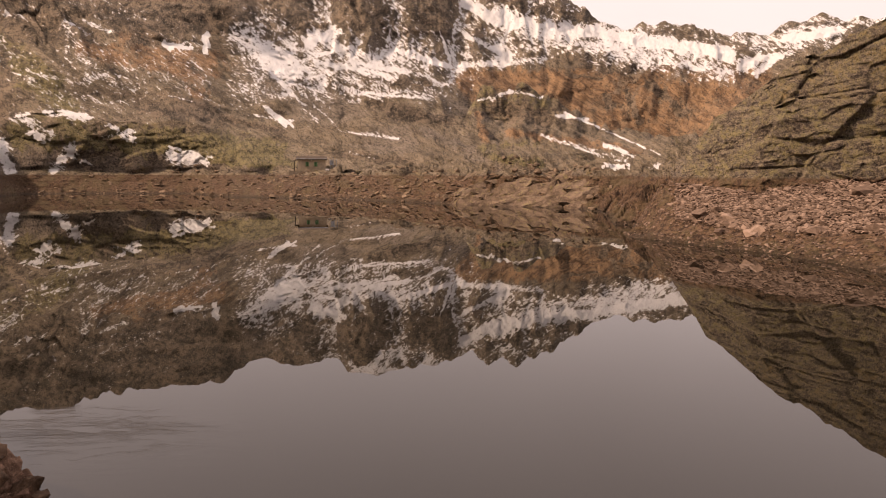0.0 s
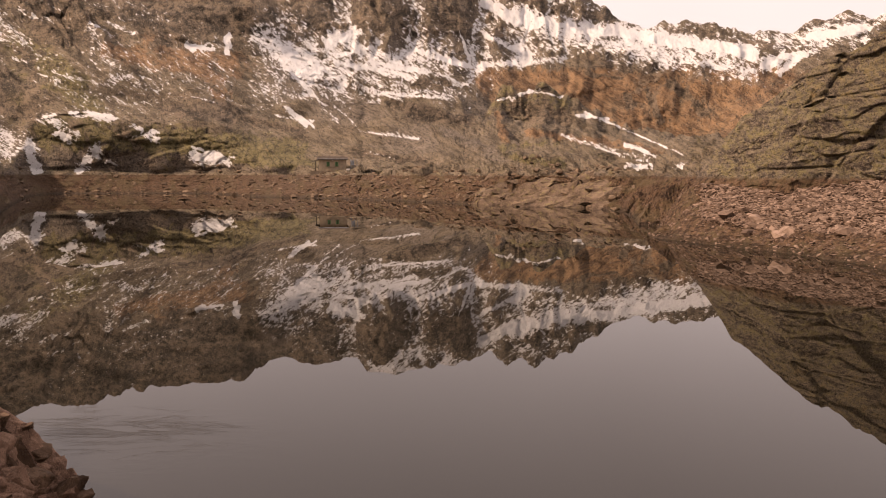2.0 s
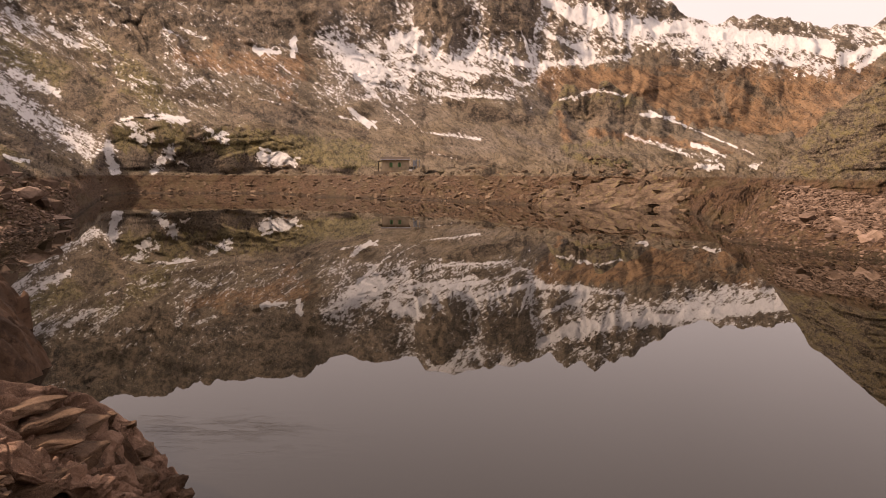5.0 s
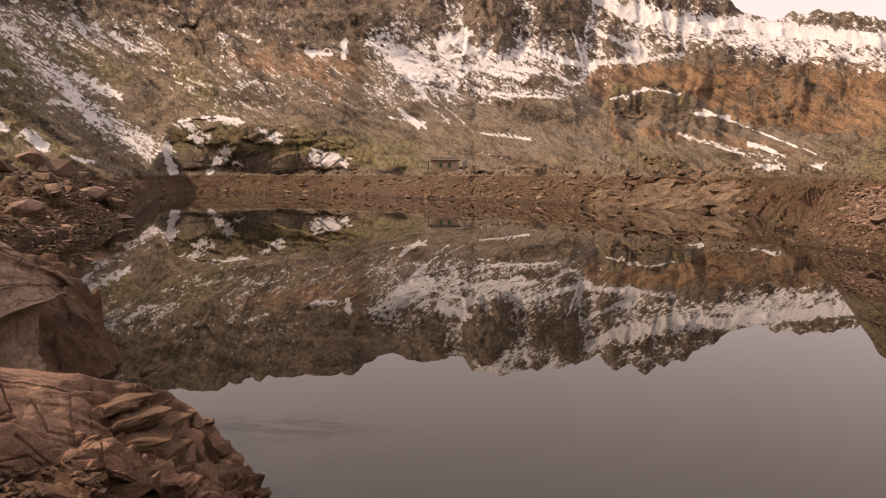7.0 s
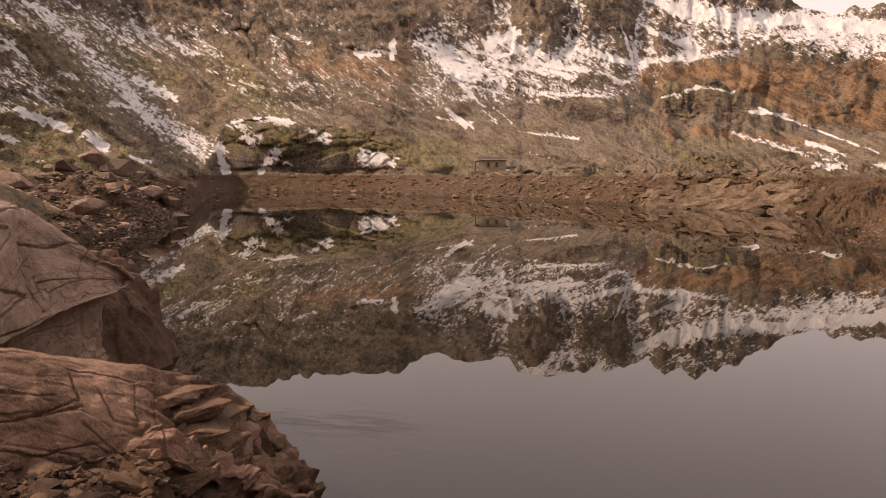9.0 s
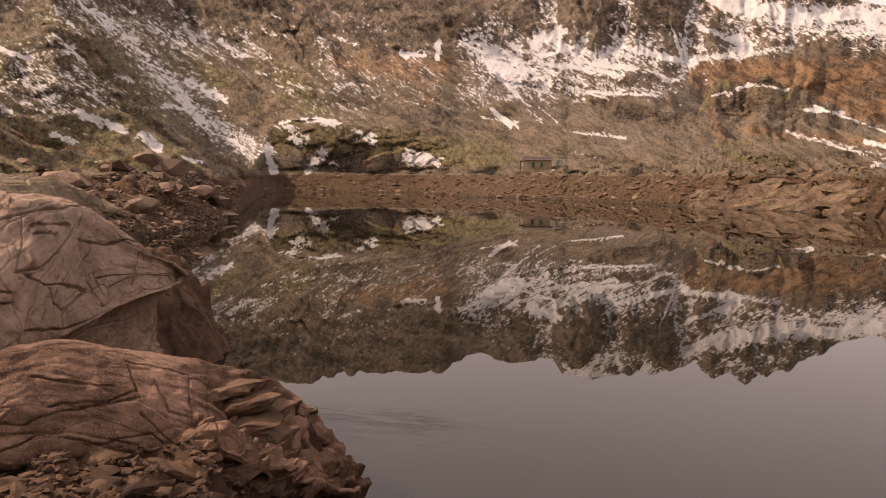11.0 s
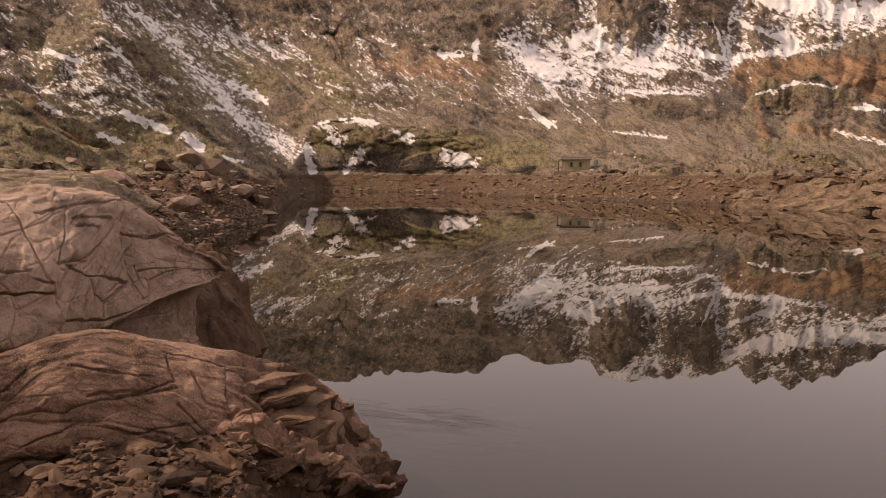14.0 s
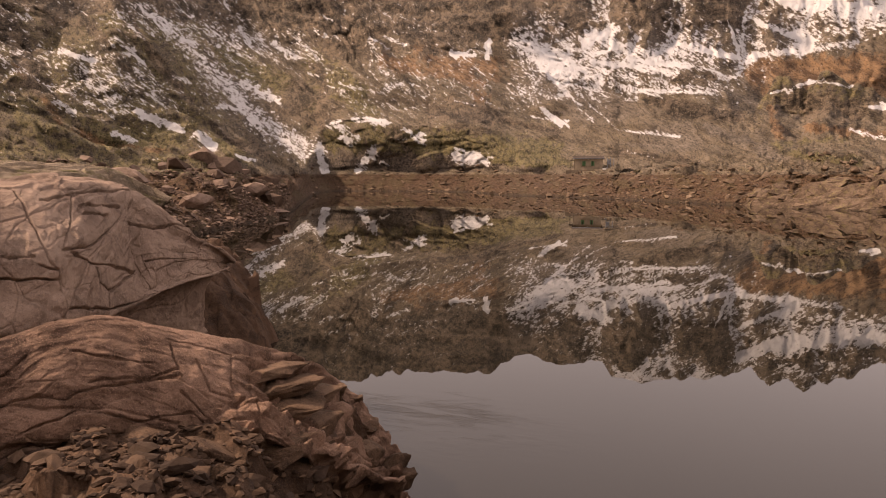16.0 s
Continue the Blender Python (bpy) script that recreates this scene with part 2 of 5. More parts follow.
# ---------------------------------------------------------------- noise
def lattice(ix, iy, seed):
    h = (ix.astype(np.int64) * 374761393 + iy.astype(np.int64) * 668265263 + seed * 1442695041) & 0xFFFFFFFF
    h = ((h ^ (h >> 13)) * 1274126177) & 0xFFFFFFFF
    return ((h ^ (h >> 16)) & 0xFFFFFF).astype(np.float32) / 16777216.0


def gradient_noise(x, y, seed):
    """Smooth noise, about -0.7 to 0.7."""
    ix, iy = np.floor(x), np.floor(y)
    fx, fy = (x - ix).astype(np.float32), (y - iy).astype(np.float32)
    u, v = fx * fx * fx * (fx * (fx * 6 - 15) + 10), fy * fy * fy * (fy * (fy * 6 - 15) + 10)
    out = []
    for dx, dy in ((0, 0), (1, 0), (0, 1), (1, 1)):
        a = lattice(ix + dx, iy + dy, seed) * 6.2831853
        out.append(np.cos(a) * (fx - dx) + np.sin(a) * (fy - dy))
    a = out[0] + u * (out[1] - out[0])
    return a + v * (out[2] + u * (out[3] - out[2]) - a)


def fbm(x, y, size, seed, octaves=4, gain=0.5):
    total, amp = 0.0, 1.0
    for k in range(octaves):
        total = total + amp * gradient_noise(x / size * 2 ** k, y / size * 2 ** k, seed + k)
        amp *= gain
    return total


def blocks(x, y, size, seed):
    """Broken rock: the distance to the nearest crack (0 at the crack) and one number for each block."""
    px, py = x / size, y / size
    ix, iy = np.floor(px), np.floor(py)
    f1 = np.full(px.shape, 9.0, np.float32)
    f2 = f1.copy()
    own = np.zeros(px.shape, np.float32)
    for dx in (-1, 0, 1):
        for dy in (-1, 0, 1):
            cx, cy = ix + dx, iy + dy
            d = np.hypot(cx + lattice(cx, cy, seed) - px, cy + lattice(cx, cy, seed + 7) - py).astype(np.float32)
            closer = d < f1
            f2 = np.where(closer, f1, np.minimum(f2, d))
            own = np.where(closer, lattice(cx, cy, seed + 13), own)
            f1 = np.where(closer, d, f1)
    return f2 - f1, own


def facets(x, y, size, seed, lean, sharp=13.0):
    """Angular rock: every block has its own height and tilt. Height in block sizes, and the distance to the crack."""
    px, py = x / size, y / size
    ix, iy = np.floor(px), np.floor(py)
    f1 = np.full(px.shape, 9.0, np.float32)
    f2 = f1.copy()
    high, total = np.zeros(px.shape, np.float32), np.full(px.shape, 1e-12, np.float32)
    for dx in (-1, 0, 1):
        for dy in (-1, 0, 1):
            cx, cy = ix + dx, iy + dy
            ox, oy = px - cx - lattice(cx, cy, seed), py - cy - lattice(cx, cy, seed + 7)
            d = np.hypot(ox, oy).astype(np.float32)
            f2 = np.where(d < f1, f1, np.minimum(f2, d))
            f1 = np.minimum(f1, d)
            h = (lattice(cx, cy, seed + 13) - 0.5) * 0.6 + lean * 2 * ((lattice(cx, cy, seed + 17) - 0.5) * ox + (lattice(cx, cy, seed + 19) - 0.5) * oy)
            w = np.exp(-sharp * d)
            high += w * h
            total += w
    return high / total, f2 - f1


def smooth(v, lo, hi):
    t = np.clip((v - lo) / (hi - lo), 0, 1)
    return t * t * (3 - 2 * t)


# ---------------------------------------------------------------- the lie of the land
EYE = 4.2          # height of the station, the camera's start, above the lake
# Each line of the valley, fitted to the camera's view: bearing, distance from the station, rise of the sight line in
# degrees.
SHORE = ((-180, 30), (-70, 28), (-33, 34), (-27, 39), (-19, 44), (-15, 48), (-14, 58), (-12.8, 78), (-10, 87), (-5, 90), (0, 97), (4, 104),
         (11, 119), (17, 130), (20, 155), (31, 168), (32.4, 152), (33.4, 112), (34.6, 80), (36, 65), (39, 58), (43, 47), (50, 36), (60, 30), (75, 24), (180, 30))
FOOT = ((-180, 40, 2), (-70, 36, 0), (-32.4, 49.5, -.7), (-27.3, 48.5, -.8), (-24.3, 47.5, -1.6), (-19, 53, -1), (-17, 58, -.6), (-15.6, 61, -1.9), (-14.2, 66, -3),
        (-12.6, 88, -.6), (-10, 97, .5), (-5, 100, .9), (-3.5, 103, 1), (-.7, 108, .3), (4, 122, -.3), (11, 143, 0), (17, 158, 0),
        (21, 170, -.1), (32, 182, .1), (32.7, 172, .1), (34, 95, -1.9), (36, 80, -.8), (39, 72, -.1), (45, 70, 0), (51, 60, .3), (56, 50, .3), (75, 40, 1), (180, 40, 2))
SHOULDER = ((-180, 45, 20), (-100, 45, 20), (-70, 45, 8), (-32.4, 52, 5), (-27.3, 51, 3.9), (-24.3, 50.5, 2.8), (-20.5, 54, 1.6), (-18.3, 58, .5), (-17, 70, .3),
            (-13.4, 100, .6), (-10, 112, .9), (-3.5, 118, 1.1), (0, 140, .6), (4, 165, .4), (11, 168, .6), (16.4, 172, 1.6), (19, 178, 3.3),
            (21, 180, 3.7), (23, 180, 3.1), (28, 185, 3.8), (30, 187, 4), (32.2, 187, 3.4), (33, 185, 1.2), (34.6, 115, -.7), (36.4, 105, .3), (39, 95, 1.5),
            (45, 85, 1.5), (51, 75, 2.5), (56, 65, 3), (75, 60, 9), (105, 45, 18), (180, 45, 20))
CREST = ((-180, 85, 24), (-105, 85, 24), (-70, 53, 25), (-40, 54, 14), (-31.8, 54, 10.2), (-28.9, 55, 8.9), (-26.1, 55, 7.6), (-23.6, 55.5, 5.7), (-20.9, 57, 3.9),
         (-18.9, 60, 1.9), (-18.2, 64, .8), (-17, 90, .3), (-13.4, 130, .5), (-10, 140, .8), (-3.5, 140, 1), (0, 200, 1.3), (4, 210, 1.6),
         (11, 220, 2), (16.4, 210, 2.4), (20, 215, 4.2), (30, 220, 4.6), (33, 235, 1.9), (36, 180, 1.2), (37.6, 150, 2.3), (39, 150, 3.4),
         (41.8, 170, 6.7), (44.4, 190, 10.2), (46.6, 200, 12.4), (51, 130, 8), (56, 110, 8.5), (75, 100, 12), (95, 90, 22), (110, 85, 24), (180, 85, 24))
HOLLOW = ((-180, 150, 22), (-105, 150, 22), (-70, 90, 14), (-31.8, 80, 5), (-26, 85, 2), (-19, 110, .3), (-13.4, 250, 1), (-10, 300, 1.3), (-3.5, 300, 1.5), (0, 320, 3),
          (4, 330, 3.3), (11, 330, 4), (17, 290, 4.2), (20, 250, 4.4), (30, 270, 5.5), (33, 270, 2.4), (36, 265, 3), (38, 260, 5.3), (40, 270, 7.5),
          (42.9, 290, 9.5), (45, 300, 11), (51, 230, 14), (56, 200, 15), (75, 180, 16), (105, 150, 22), (180, 150, 22))
SLOPE = ((-180, 350, 22), (-70, 300, 10), (-31, 300, 1), (-17.7, 800, 1.7), (-14.2, 800, 2.4), (-9.8, 780, 3.2), (-4, 720, 4.4), (-.7, 640, 5.9), (3.8, 640, 7.4),
         (10, 560, 7.4), (13.6, 560, 8.5), (17, 520, 8.5), (22, 480, 9), (28, 450, 9.5), (33, 430, 7), (37.7, 400, 7.5), (42, 400, 11), (45, 420, 12.5),
         (51, 330, 17), (56, 300, 18), (75, 300, 18), (180, 350, 22))
BENCH = ((-180, 600, 24), (-70, 900, 12), (-31, 1000, 5.5), (-23.9, 1000, 6.5), (-22, 980, 6.8), (-18.4, 950, 7.2), (-11.9, 920, 8.7), (-7.5, 900, 8.4),
         (-3.5, 870, 8.6), (-.7, 840, 8.4), (3.8, 800, 9.6), (7.4, 780, 10), (11.8, 760, 9.8), (14.4, 740, 11), (18, 680, 12.3), (22, 640, 12.3),
         (28, 600, 12.3), (33, 620, 11.5), (38, 620, 11), (45, 650, 15), (51, 500, 20), (75, 500, 20), (180, 600, 24))
SKYLINE = ((-180, 900, 26), (-70, 1600, 14), (-31, 1600, 10.1), (-29, 1600, 10.5), (-25.8, 1600, 10.6), (-24.5, 1600, 9.7), (-23, 1600, 10), (-22, 1600, 9.7),
           (-16, 1600, 10.8), (-12.4, 1550, 11.3), (-10.2, 1450, 12.8), (-8.3, 1350, 13.8), (-6.9, 1300, 14.4), (-.2, 1200, 14.2), (.5, 1200, 15.2),
           (3.1, 1150, 15), (4.2, 1150, 15.6), (5.6, 1150, 16.2), (8, 1150, 15.6), (8.7, 1150, 14.2), (12.3, 1100, 14.4), (14.6, 1050, 13.5),
           (16.1, 1000, 13.1), (17.1, 980, 13.8), (18.2, 950, 15.7), (22, 920, 15.6), (26.8, 900, 15.4), (29.8, 900, 16), (33, 900, 15.7),
           (40, 880, 17), (51, 800, 23), (75, 800, 22), (180, 900, 26))
KNOLL = ((-20, 0.3), (-15.2, 1.5), (-12.5, 3.4), (-9.8, 5.2), (-6.2, 6.5), (-4.4, 6.5), (-2.1, 5.7), (-.7, 4.6), (1, 2), (3, 0.3))


def columns(table, at):
    rows = np.array(table)
    return [np.interp(at, rows[:, 0], rows[:, k]) for k in range(1, rows.shape[1])]


VIEW = np.arange(-36.0, 58.01, 0.1)
BEARINGS = np.concatenate([np.arange(-180, -36, 2.4), VIEW, np.arange(60, 180.1, 2.4)])
BEARINGS[-1] = 180.0


def eased(values, n):
    """The same line with its corners rounded off."""
    return np.convolve(np.pad(values, n // 2, mode="edge"), np.hanning(n + 2)[1:-1] / np.hanning(n + 2).sum(), "valid")


def profile(bearings, radii):
    """The smooth land, bearing by bearing."""
    shore = columns(SHORE, bearings)[0]
    nodes_r, nodes_z = [shore * 0.55, shore, shore * 1.012], [np.full(shore.shape, -5.0), 0 * shore - 0.05, 0 * shore + 0.25]
    for table, ease in ((FOOT, 9), (SHOULDER, 9), (CREST, 11), (HOLLOW, 31), (SLOPE, 41), (BENCH, 41), (SKYLINE, 5)):
        r, e = (eased(v, ease) for v in columns(table, bearings))
        nodes_r.append(np.maximum(r, nodes_r[-1] * 1.01))
        nodes_z.append(EYE + r * np.tan(np.radians(e)))
    nodes_r += [nodes_r[-1] * 1.25, nodes_r[-1] * 2.5]
    nodes_z += [nodes_z[-1] * 0.72, nodes_z[-1] * 0.5]
    nr, nz, lr = np.log(np.array(nodes_r)), np.array(nodes_z), np.log(radii)
    return np.stack([np.interp(lr, nr[:, k], nz[:, k]) for k in range(len(bearings))])


def with_knoll(b, r, z):
    """The rounded knoll in front of the cliff."""
    lift = EYE + 600 * np.tan(np.radians(columns(KNOLL, b)[0]))
    side = (r - 600) / 60.0
    return np.maximum(z, lift * np.exp(-side ** 2) + (r - 600) * 0.01), np.exp(-side ** 2)


def box_mean(a, n, axis):
    pad = [(0, 0), (0, 0)]
    pad[axis] = (n // 2 + 1, n // 2)
    c = np.cumsum(np.pad(a, pad, mode="edge"), axis=axis)
    return (np.take(c, range(n, c.shape[axis]), axis) - np.take(c, range(0, c.shape[axis] - n), axis)) / n


# The sheet is closest-meshed where the land stands steep.
dense = np.geomspace(14.0, 3200.0, 2400)
rough_z = with_knoll(BEARINGS[:, None], dense[None, :], profile(BEARINGS, dense))[0]
rough_e = np.arctan2(rough_z - EYE, dense[None, :])
pace = np.abs(np.diff(rough_e, axis=1)) + 0.05 * np.diff(np.log(dense))[None, :]
pace = np.where((rough_z[:, 1:] < -0.4) | (dense[None, 1:] > 1750), 0.0004, pace)
pace = box_mean(box_mean(pace, 15, 1), 7, 0) + 1e-6
count = np.concatenate([np.zeros((len(BEARINGS), 1)), np.cumsum(pace, axis=1)], axis=1)
count /= count[:, -1:]
R = np.stack([np.interp(np.linspace(0, 1, 980), count[k], dense) for k in range(len(BEARINGS))])
B = np.repeat(BEARINGS[:, None], R.shape[1], axis=1)
X, Y = -np.sin(np.radians(B)) * R, np.cos(np.radians(B)) * R
Z = np.stack([np.interp(R[k], dense, rough_z[k]) for k in range(len(BEARINGS))])
Z, on_knoll = with_knoll(B, R, Z)
rise0 = np.degrees(np.arctan2(Z - EYE, R))
CRAG = np.zeros(Z.shape)


def crag(b, e, wide, high, out):
    """A buttress or outcrop of bare rock that stands out of the slope, placed to fit the camera's view."""
    global Z, CRAG
    g = np.exp(-np.abs((B - b) / wide) ** 2.4 - np.abs((rise0 - e) / high) ** 2.4)
    Z = Z + np.where(R > 120, g * R * math.tan(math.radians(out * 0.7)), 0)
    CRAG = np.maximum(CRAG, np.where(R > 120, g, 0))


crag(11.8, 11.44, 1.86, 1.90, 2.40)
crag(6.3, 11.61, 2.07, 1.97, 2.40)
crag(1.1, 11.89, 2.14, 2.09, 2.40)
crag(16, 12.25, 1.56, 2.68, 1.26)
crag(19.7, 11.41, 2.68, 1.56, 1.12)
crag(22.9, 10.19, 2.23, 0.89, 0.70)
crag(2.9, 7.22, 2.23, 0.54, 0.65)
crag(3.9, 4.55, 2.01, 0.63, 0.65)
crag(20, 4.62, 2.68, 0.72, 0.78)
crag(13.7, 4.56, 1.34, 0.45, 0.39)
crag(-14.6, 6.27, 2.01, 1.34, 0.65)
crag(-18, 6.38, 1.34, 1.56, 0.65)
crag(-9.8, 8.12, 3.13, 0.63, 0.45)
crag(8.9, 2.4, 3.13, 0.45, 0.39)
crag(5.7, 2.87, 2.23, 0.45, 0.45)
crag(33.4, 5.04, 1.70, 1.25, 1.17)
crag(37.8, 1.76, 2.01, 0.63, 0.91)
crag(25.8, 2.42, 2.23, 1.34, 0.52)
crag(29.4, 2.63, 1.79, 1.34, 0.52)
crag(50.3, 9.74, 2.68, 2.01, 0.98)
crag(43.8, 7.45, 2.01, 1.79, 0.78)
crag(46.4, 8.9, 1.79, 1.79, 0.65)
crag(29.3, 9.68, 2.68, 1.34, 0.84)
crag(33.7, 12.47, 2.23, 1.56, 0.98)
shore_r = columns(SHORE, B)[0]
foot_r = columns(FOOT, B)[0]
inland = R / shore_r
rugged = smooth(inland, 1.0, 1.25)
Z0 = Z.copy()
steep0 = np.abs(np.gradient(Z0, axis=1) / np.gradient(R, axis=1))
sheer = smooth(steep0, 0.7, 1.5)
furrow = 0.0
SPUR = smooth(-B, 17.5, 19.5) * (1 - smooth(R, 60, 75))
uneven = np.clip(0.85 + 1.6 * fbm(X / R * 900, np.log(R) * 900, 160, 17, 2), 0.25, 1.8)
calm = smooth(B, -1, 2) * (1 - smooth(B, 11, 15)) * smooth(R, 160, 220) * (1 - smooth(R, 640, 740))
for k, size in enumerate((180.0, 90.0, 45.0, 22.0, 11.0, 5.5, 2.7, 1.35, 0.7)):
    fade = smooth(size / R, 0.0035, 0.008) * (1 - smooth(size / R, 0.13, 0.30))
    turn = k * 0.7
    u, v = X * math.cos(turn) + Y * math.sin(turn), Y * math.cos(turn) - X * math.sin(turn)
    n = gradient_noise(u / size, v / size, 40 + k)
    ridge = 0.55 - np.abs(n) * 2.2
    mixed = ridge * 0.6 + n * 0.8
    Z += rugged * fade * size * (0.075 if size > 40 else 0.11) * mixed * (1 - 0.5 * calm) * (1 - 0.5 * SPUR) * uneven * (1 - 0.75 * sheer)
# gullies and ribs, slanted by bearing and rise to fit the camera's view
across = B - 0.95 * smooth(B, 8, 25) * rise0 + 0.8 * fbm(X, Y, 90, 55, 3)
for k, width in enumerate((3.2, 1.5, 0.7, 0.33)):
    n = gradient_noise(across / width, rise0 / (width * 3.5) + 7.3 * k, 70 + k)
    rib = 0.45 - 2.0 * np.abs(n)
    Z += smooth(R, 230, 420) * R * 0.0062 * width ** 0.8 * rib * (1 - 0.6 * calm) * uneven * (1 - 0.6 * sheer)
    furrow = furrow - rib * (0.5, 0.6, 0.5, 0.4)[k]
# long hummocks across the talus and moraine
for size in (60.0, 28.0, 13.0):
    n = gradient_noise(np.radians(B) * R / (size * 2.2) + 0.3 * np.sin(R / 70), R / size, int(size) + 500)
    Z += (calm + 0.35 * smooth(R, 150, 220) * (1 - smooth(R, 700, 800))) * size * 0.10 * (0.5 - 2 * np.abs(n))
# broken rock near the lake
near = smooth(inland, 1.0, 1.06) * (1 - smooth(R, 230, 330))
for size, reach in ((8.0, 330), (3.4, 240), (1.5, 120), (0.7, 75)):
    w = near * (1 - smooth(R, reach * 0.8, reach)) * (1 - 0.7 * sheer) * np.clip(smooth(R, foot_r * 0.98, foot_r * 1.04) + 0.25 + 0.35 * smooth(B, 34, 37), 0, 1)
    w *= 1 - 0.6 * SPUR
    at = w > 0.01
    x, y = X[at], Y[at]
    high, gap = facets(x + fbm(x, y, size * 2, 90, 2) * size * 0.5, y * 1.1, size, int(size * 10), 0.55, 24.0)
    Z[at] += w[at] * size * ((0.38 - 0.26 * smooth(R[at], 140, 165)) * high - (0.02 if size > 5 else 0.05) * (1 - smooth(gap, 0.02, 0.16)))
# broken faces of the mountains
for size, lo, hi in ((70.0, 500, 1800), (30.0, 300, 1300), (13.0, 200, 650)):
    w = (1 - 0.7 * sheer) * smooth(R, lo * 0.8, lo * 1.2) * (1 - smooth(R, hi * 0.8, hi)) * (0.25 + 0.75 * np.clip(CRAG + smooth(rise0, 9, 12), 0, 1)) * (1 - 0.6 * calm)
    at = w > 0.01
    x, y = X[at], Y[at]
    high, gap = facets(x + fbm(x, y, size * 2, 95, 2) * size * 0.6, y, size, 600 + int(size), 0.6, 20.0)
    Z[at] += w[at] * size * 0.15 * high
# tilted slabs of the outcrop on the far shore
out = smooth(-B, 0.5, 2.5) * (1 - smooth(-B, 16, 18)) * (1 - smooth(R, 125, 150)) * smooth(inland, 1.0, 1.04)
lean = (X * 0.9 + Y * 0.45 + fbm(X, Y, 14, 21, 3) * 6) / 5.0
Z += out * (1.0 * (lean - np.floor(lean)) - 1.3 + 0.6 * fbm(X, Y, 6, 25, 3))
# old water levels have cut small steps into the bare bank
step = np.floor((Z + 0.25 * fbm(X, Y, 9, 35, 3)) / 0.55)
rest = (Z + 0.25 * fbm(X, Y, 9, 35, 3)) / 0.55 - step
Z += 0.6 * 0.55 * (smooth(rest, 0.5, 0.9) - rest) * smooth(Z, 0.1, 0.4) * (1 - smooth(Z, 3.6, 4.4)) * (1 - smooth(R, 185, 230)) * smooth(R, 70, 85)
# shallow stony rim
Z += (1 - rugged) * smooth(inland, 0.97, 1.01) * 0.35 * fbm(X, Y, 2.2, 31, 4)

# frost and creep have rounded the sharpest pinnacles
soft = box_mean(box_mean(Z, 5, 0), 3, 1)
level = smooth(B, 9, 10.5) * (1 - smooth(B, 16, 17.5)) * smooth(R, 125, 135) * (1 - smooth(R, 185, 205))
Z = Z + (box_mean(box_mean(Z, 13, 0), 9, 1) - Z) * level
Z = Z + (soft - Z) * (0.55 * smooth(B, 31, 36) + 0.35 * (1 - smooth(B, 31, 36)) * smooth(R, 70, 110)) * smooth(R, 40, 60)


def ground_z(x, y):
    """Height of the land at places."""
    b, r = np.degrees(np.arctan2(-x, y)), np.hypot(x, y)
    i = np.clip(np.searchsorted(BEARINGS, b) - 1, 0, len(BEARINGS) - 2)
    u = (b - BEARINGS[i]) / (BEARINGS[i + 1] - BEARINGS[i])
    z = np.zeros(len(b))
    for k in np.unique(i):
        at = i == k
        z[at] = np.interp(r[at], R[k], Z[k]) * (1 - u[at]) + np.interp(r[at], R[k + 1], Z[k + 1]) * u[at]
    return z


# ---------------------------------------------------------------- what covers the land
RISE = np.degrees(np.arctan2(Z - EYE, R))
dzr = np.gradient(Z, axis=1) / np.gradient(R, axis=1)
dzb = np.gradient(Z, axis=0) / np.maximum(np.gradient(np.radians(B), axis=0) * R, 1e-6)
STEEP = np.hypot(dzr, dzb)
HOLLOWS = np.clip((Z0 - Z) / (0.02 * R + 0.3), -1, 1)
BW = B + 3.0 * fbm(B * 10, RISE * 10, 35, 231, 4)
EW = RISE + 0.8 * fbm(B * 10, RISE * 10, 22, 241, 4)
snow = 0.08 - 0.10 * (1 - smooth(BW, 12, 17)) * (1 - smooth(EW, 4.5, 7)) + 0.23 * smooth(RISE, 1, 6) + 0.10 * smooth(RISE, 6, 12) - 0.10 * smooth(STEEP, 0.7, 1.6) + 0.10 * HOLLOWS
snow -= 0.18 * smooth(-BW, -1, 5) * (1 - smooth(EW, 7.6, 9.0)) + 0.30 * SPUR + 0.16 * CRAG
snow += 0.06 * smooth(-BW, -1, 5) * smooth(EW, 7.8, 9.2)
snow += np.clip(furrow, -1, 1) * 0.13 * smooth(R, 230, 420)
snow += 0.13 * smooth(BW, -4, 2) * (1 - smooth(BW, 11, 18)) * smooth(EW, 4.5, 7)
snow += 0.06 * smooth(BW, 33, 40) * smooth(EW, 2, 5)


def snow_streak(b0, e0, b1, e1, width, depth):
    """A drift that runs from one sight line to another."""
    global snow
    db, de = (b1 - b0), (e1 - e0)
    bw, ew = B + WARP_B * 0.30 * min(width, 1.0), RISE + WARP_E * 0.30 * min(width, 1.0)
    t = np.clip(((bw - b0) * db + (ew - e0) * de) / (db * db + de * de + 1e-9), 0, 1)
    d = np.hypot(bw - b0 - t * db, ew - e0 - t * de) / (width * 0.53)
    heap = depth * (0.84 * np.exp(-0.36 * d * d) + 0.10 * np.clip(HOLLOWS, -1, 1))
    heap = heap * (0.86 + 0.20 * smooth(R, 330, 420))
    snow = np.maximum(snow, np.where((R > 75) & (d < 2.6), heap, 0))


WARP_B = 1.6 * gradient_noise(B / 0.9, RISE / 0.9, 201) + 1.2 * gradient_noise(B / 0.4, RISE / 0.4, 202) + 0.9 * gradient_noise(B / 0.18, RISE / 0.18, 203)
WARP_E = 1.6 * gradient_noise(B / 0.9, RISE / 0.9, 211) + 1.2 * gradient_noise(B / 0.4, RISE / 0.4, 212) + 0.9 * gradient_noise(B / 0.18, RISE / 0.18, 213)


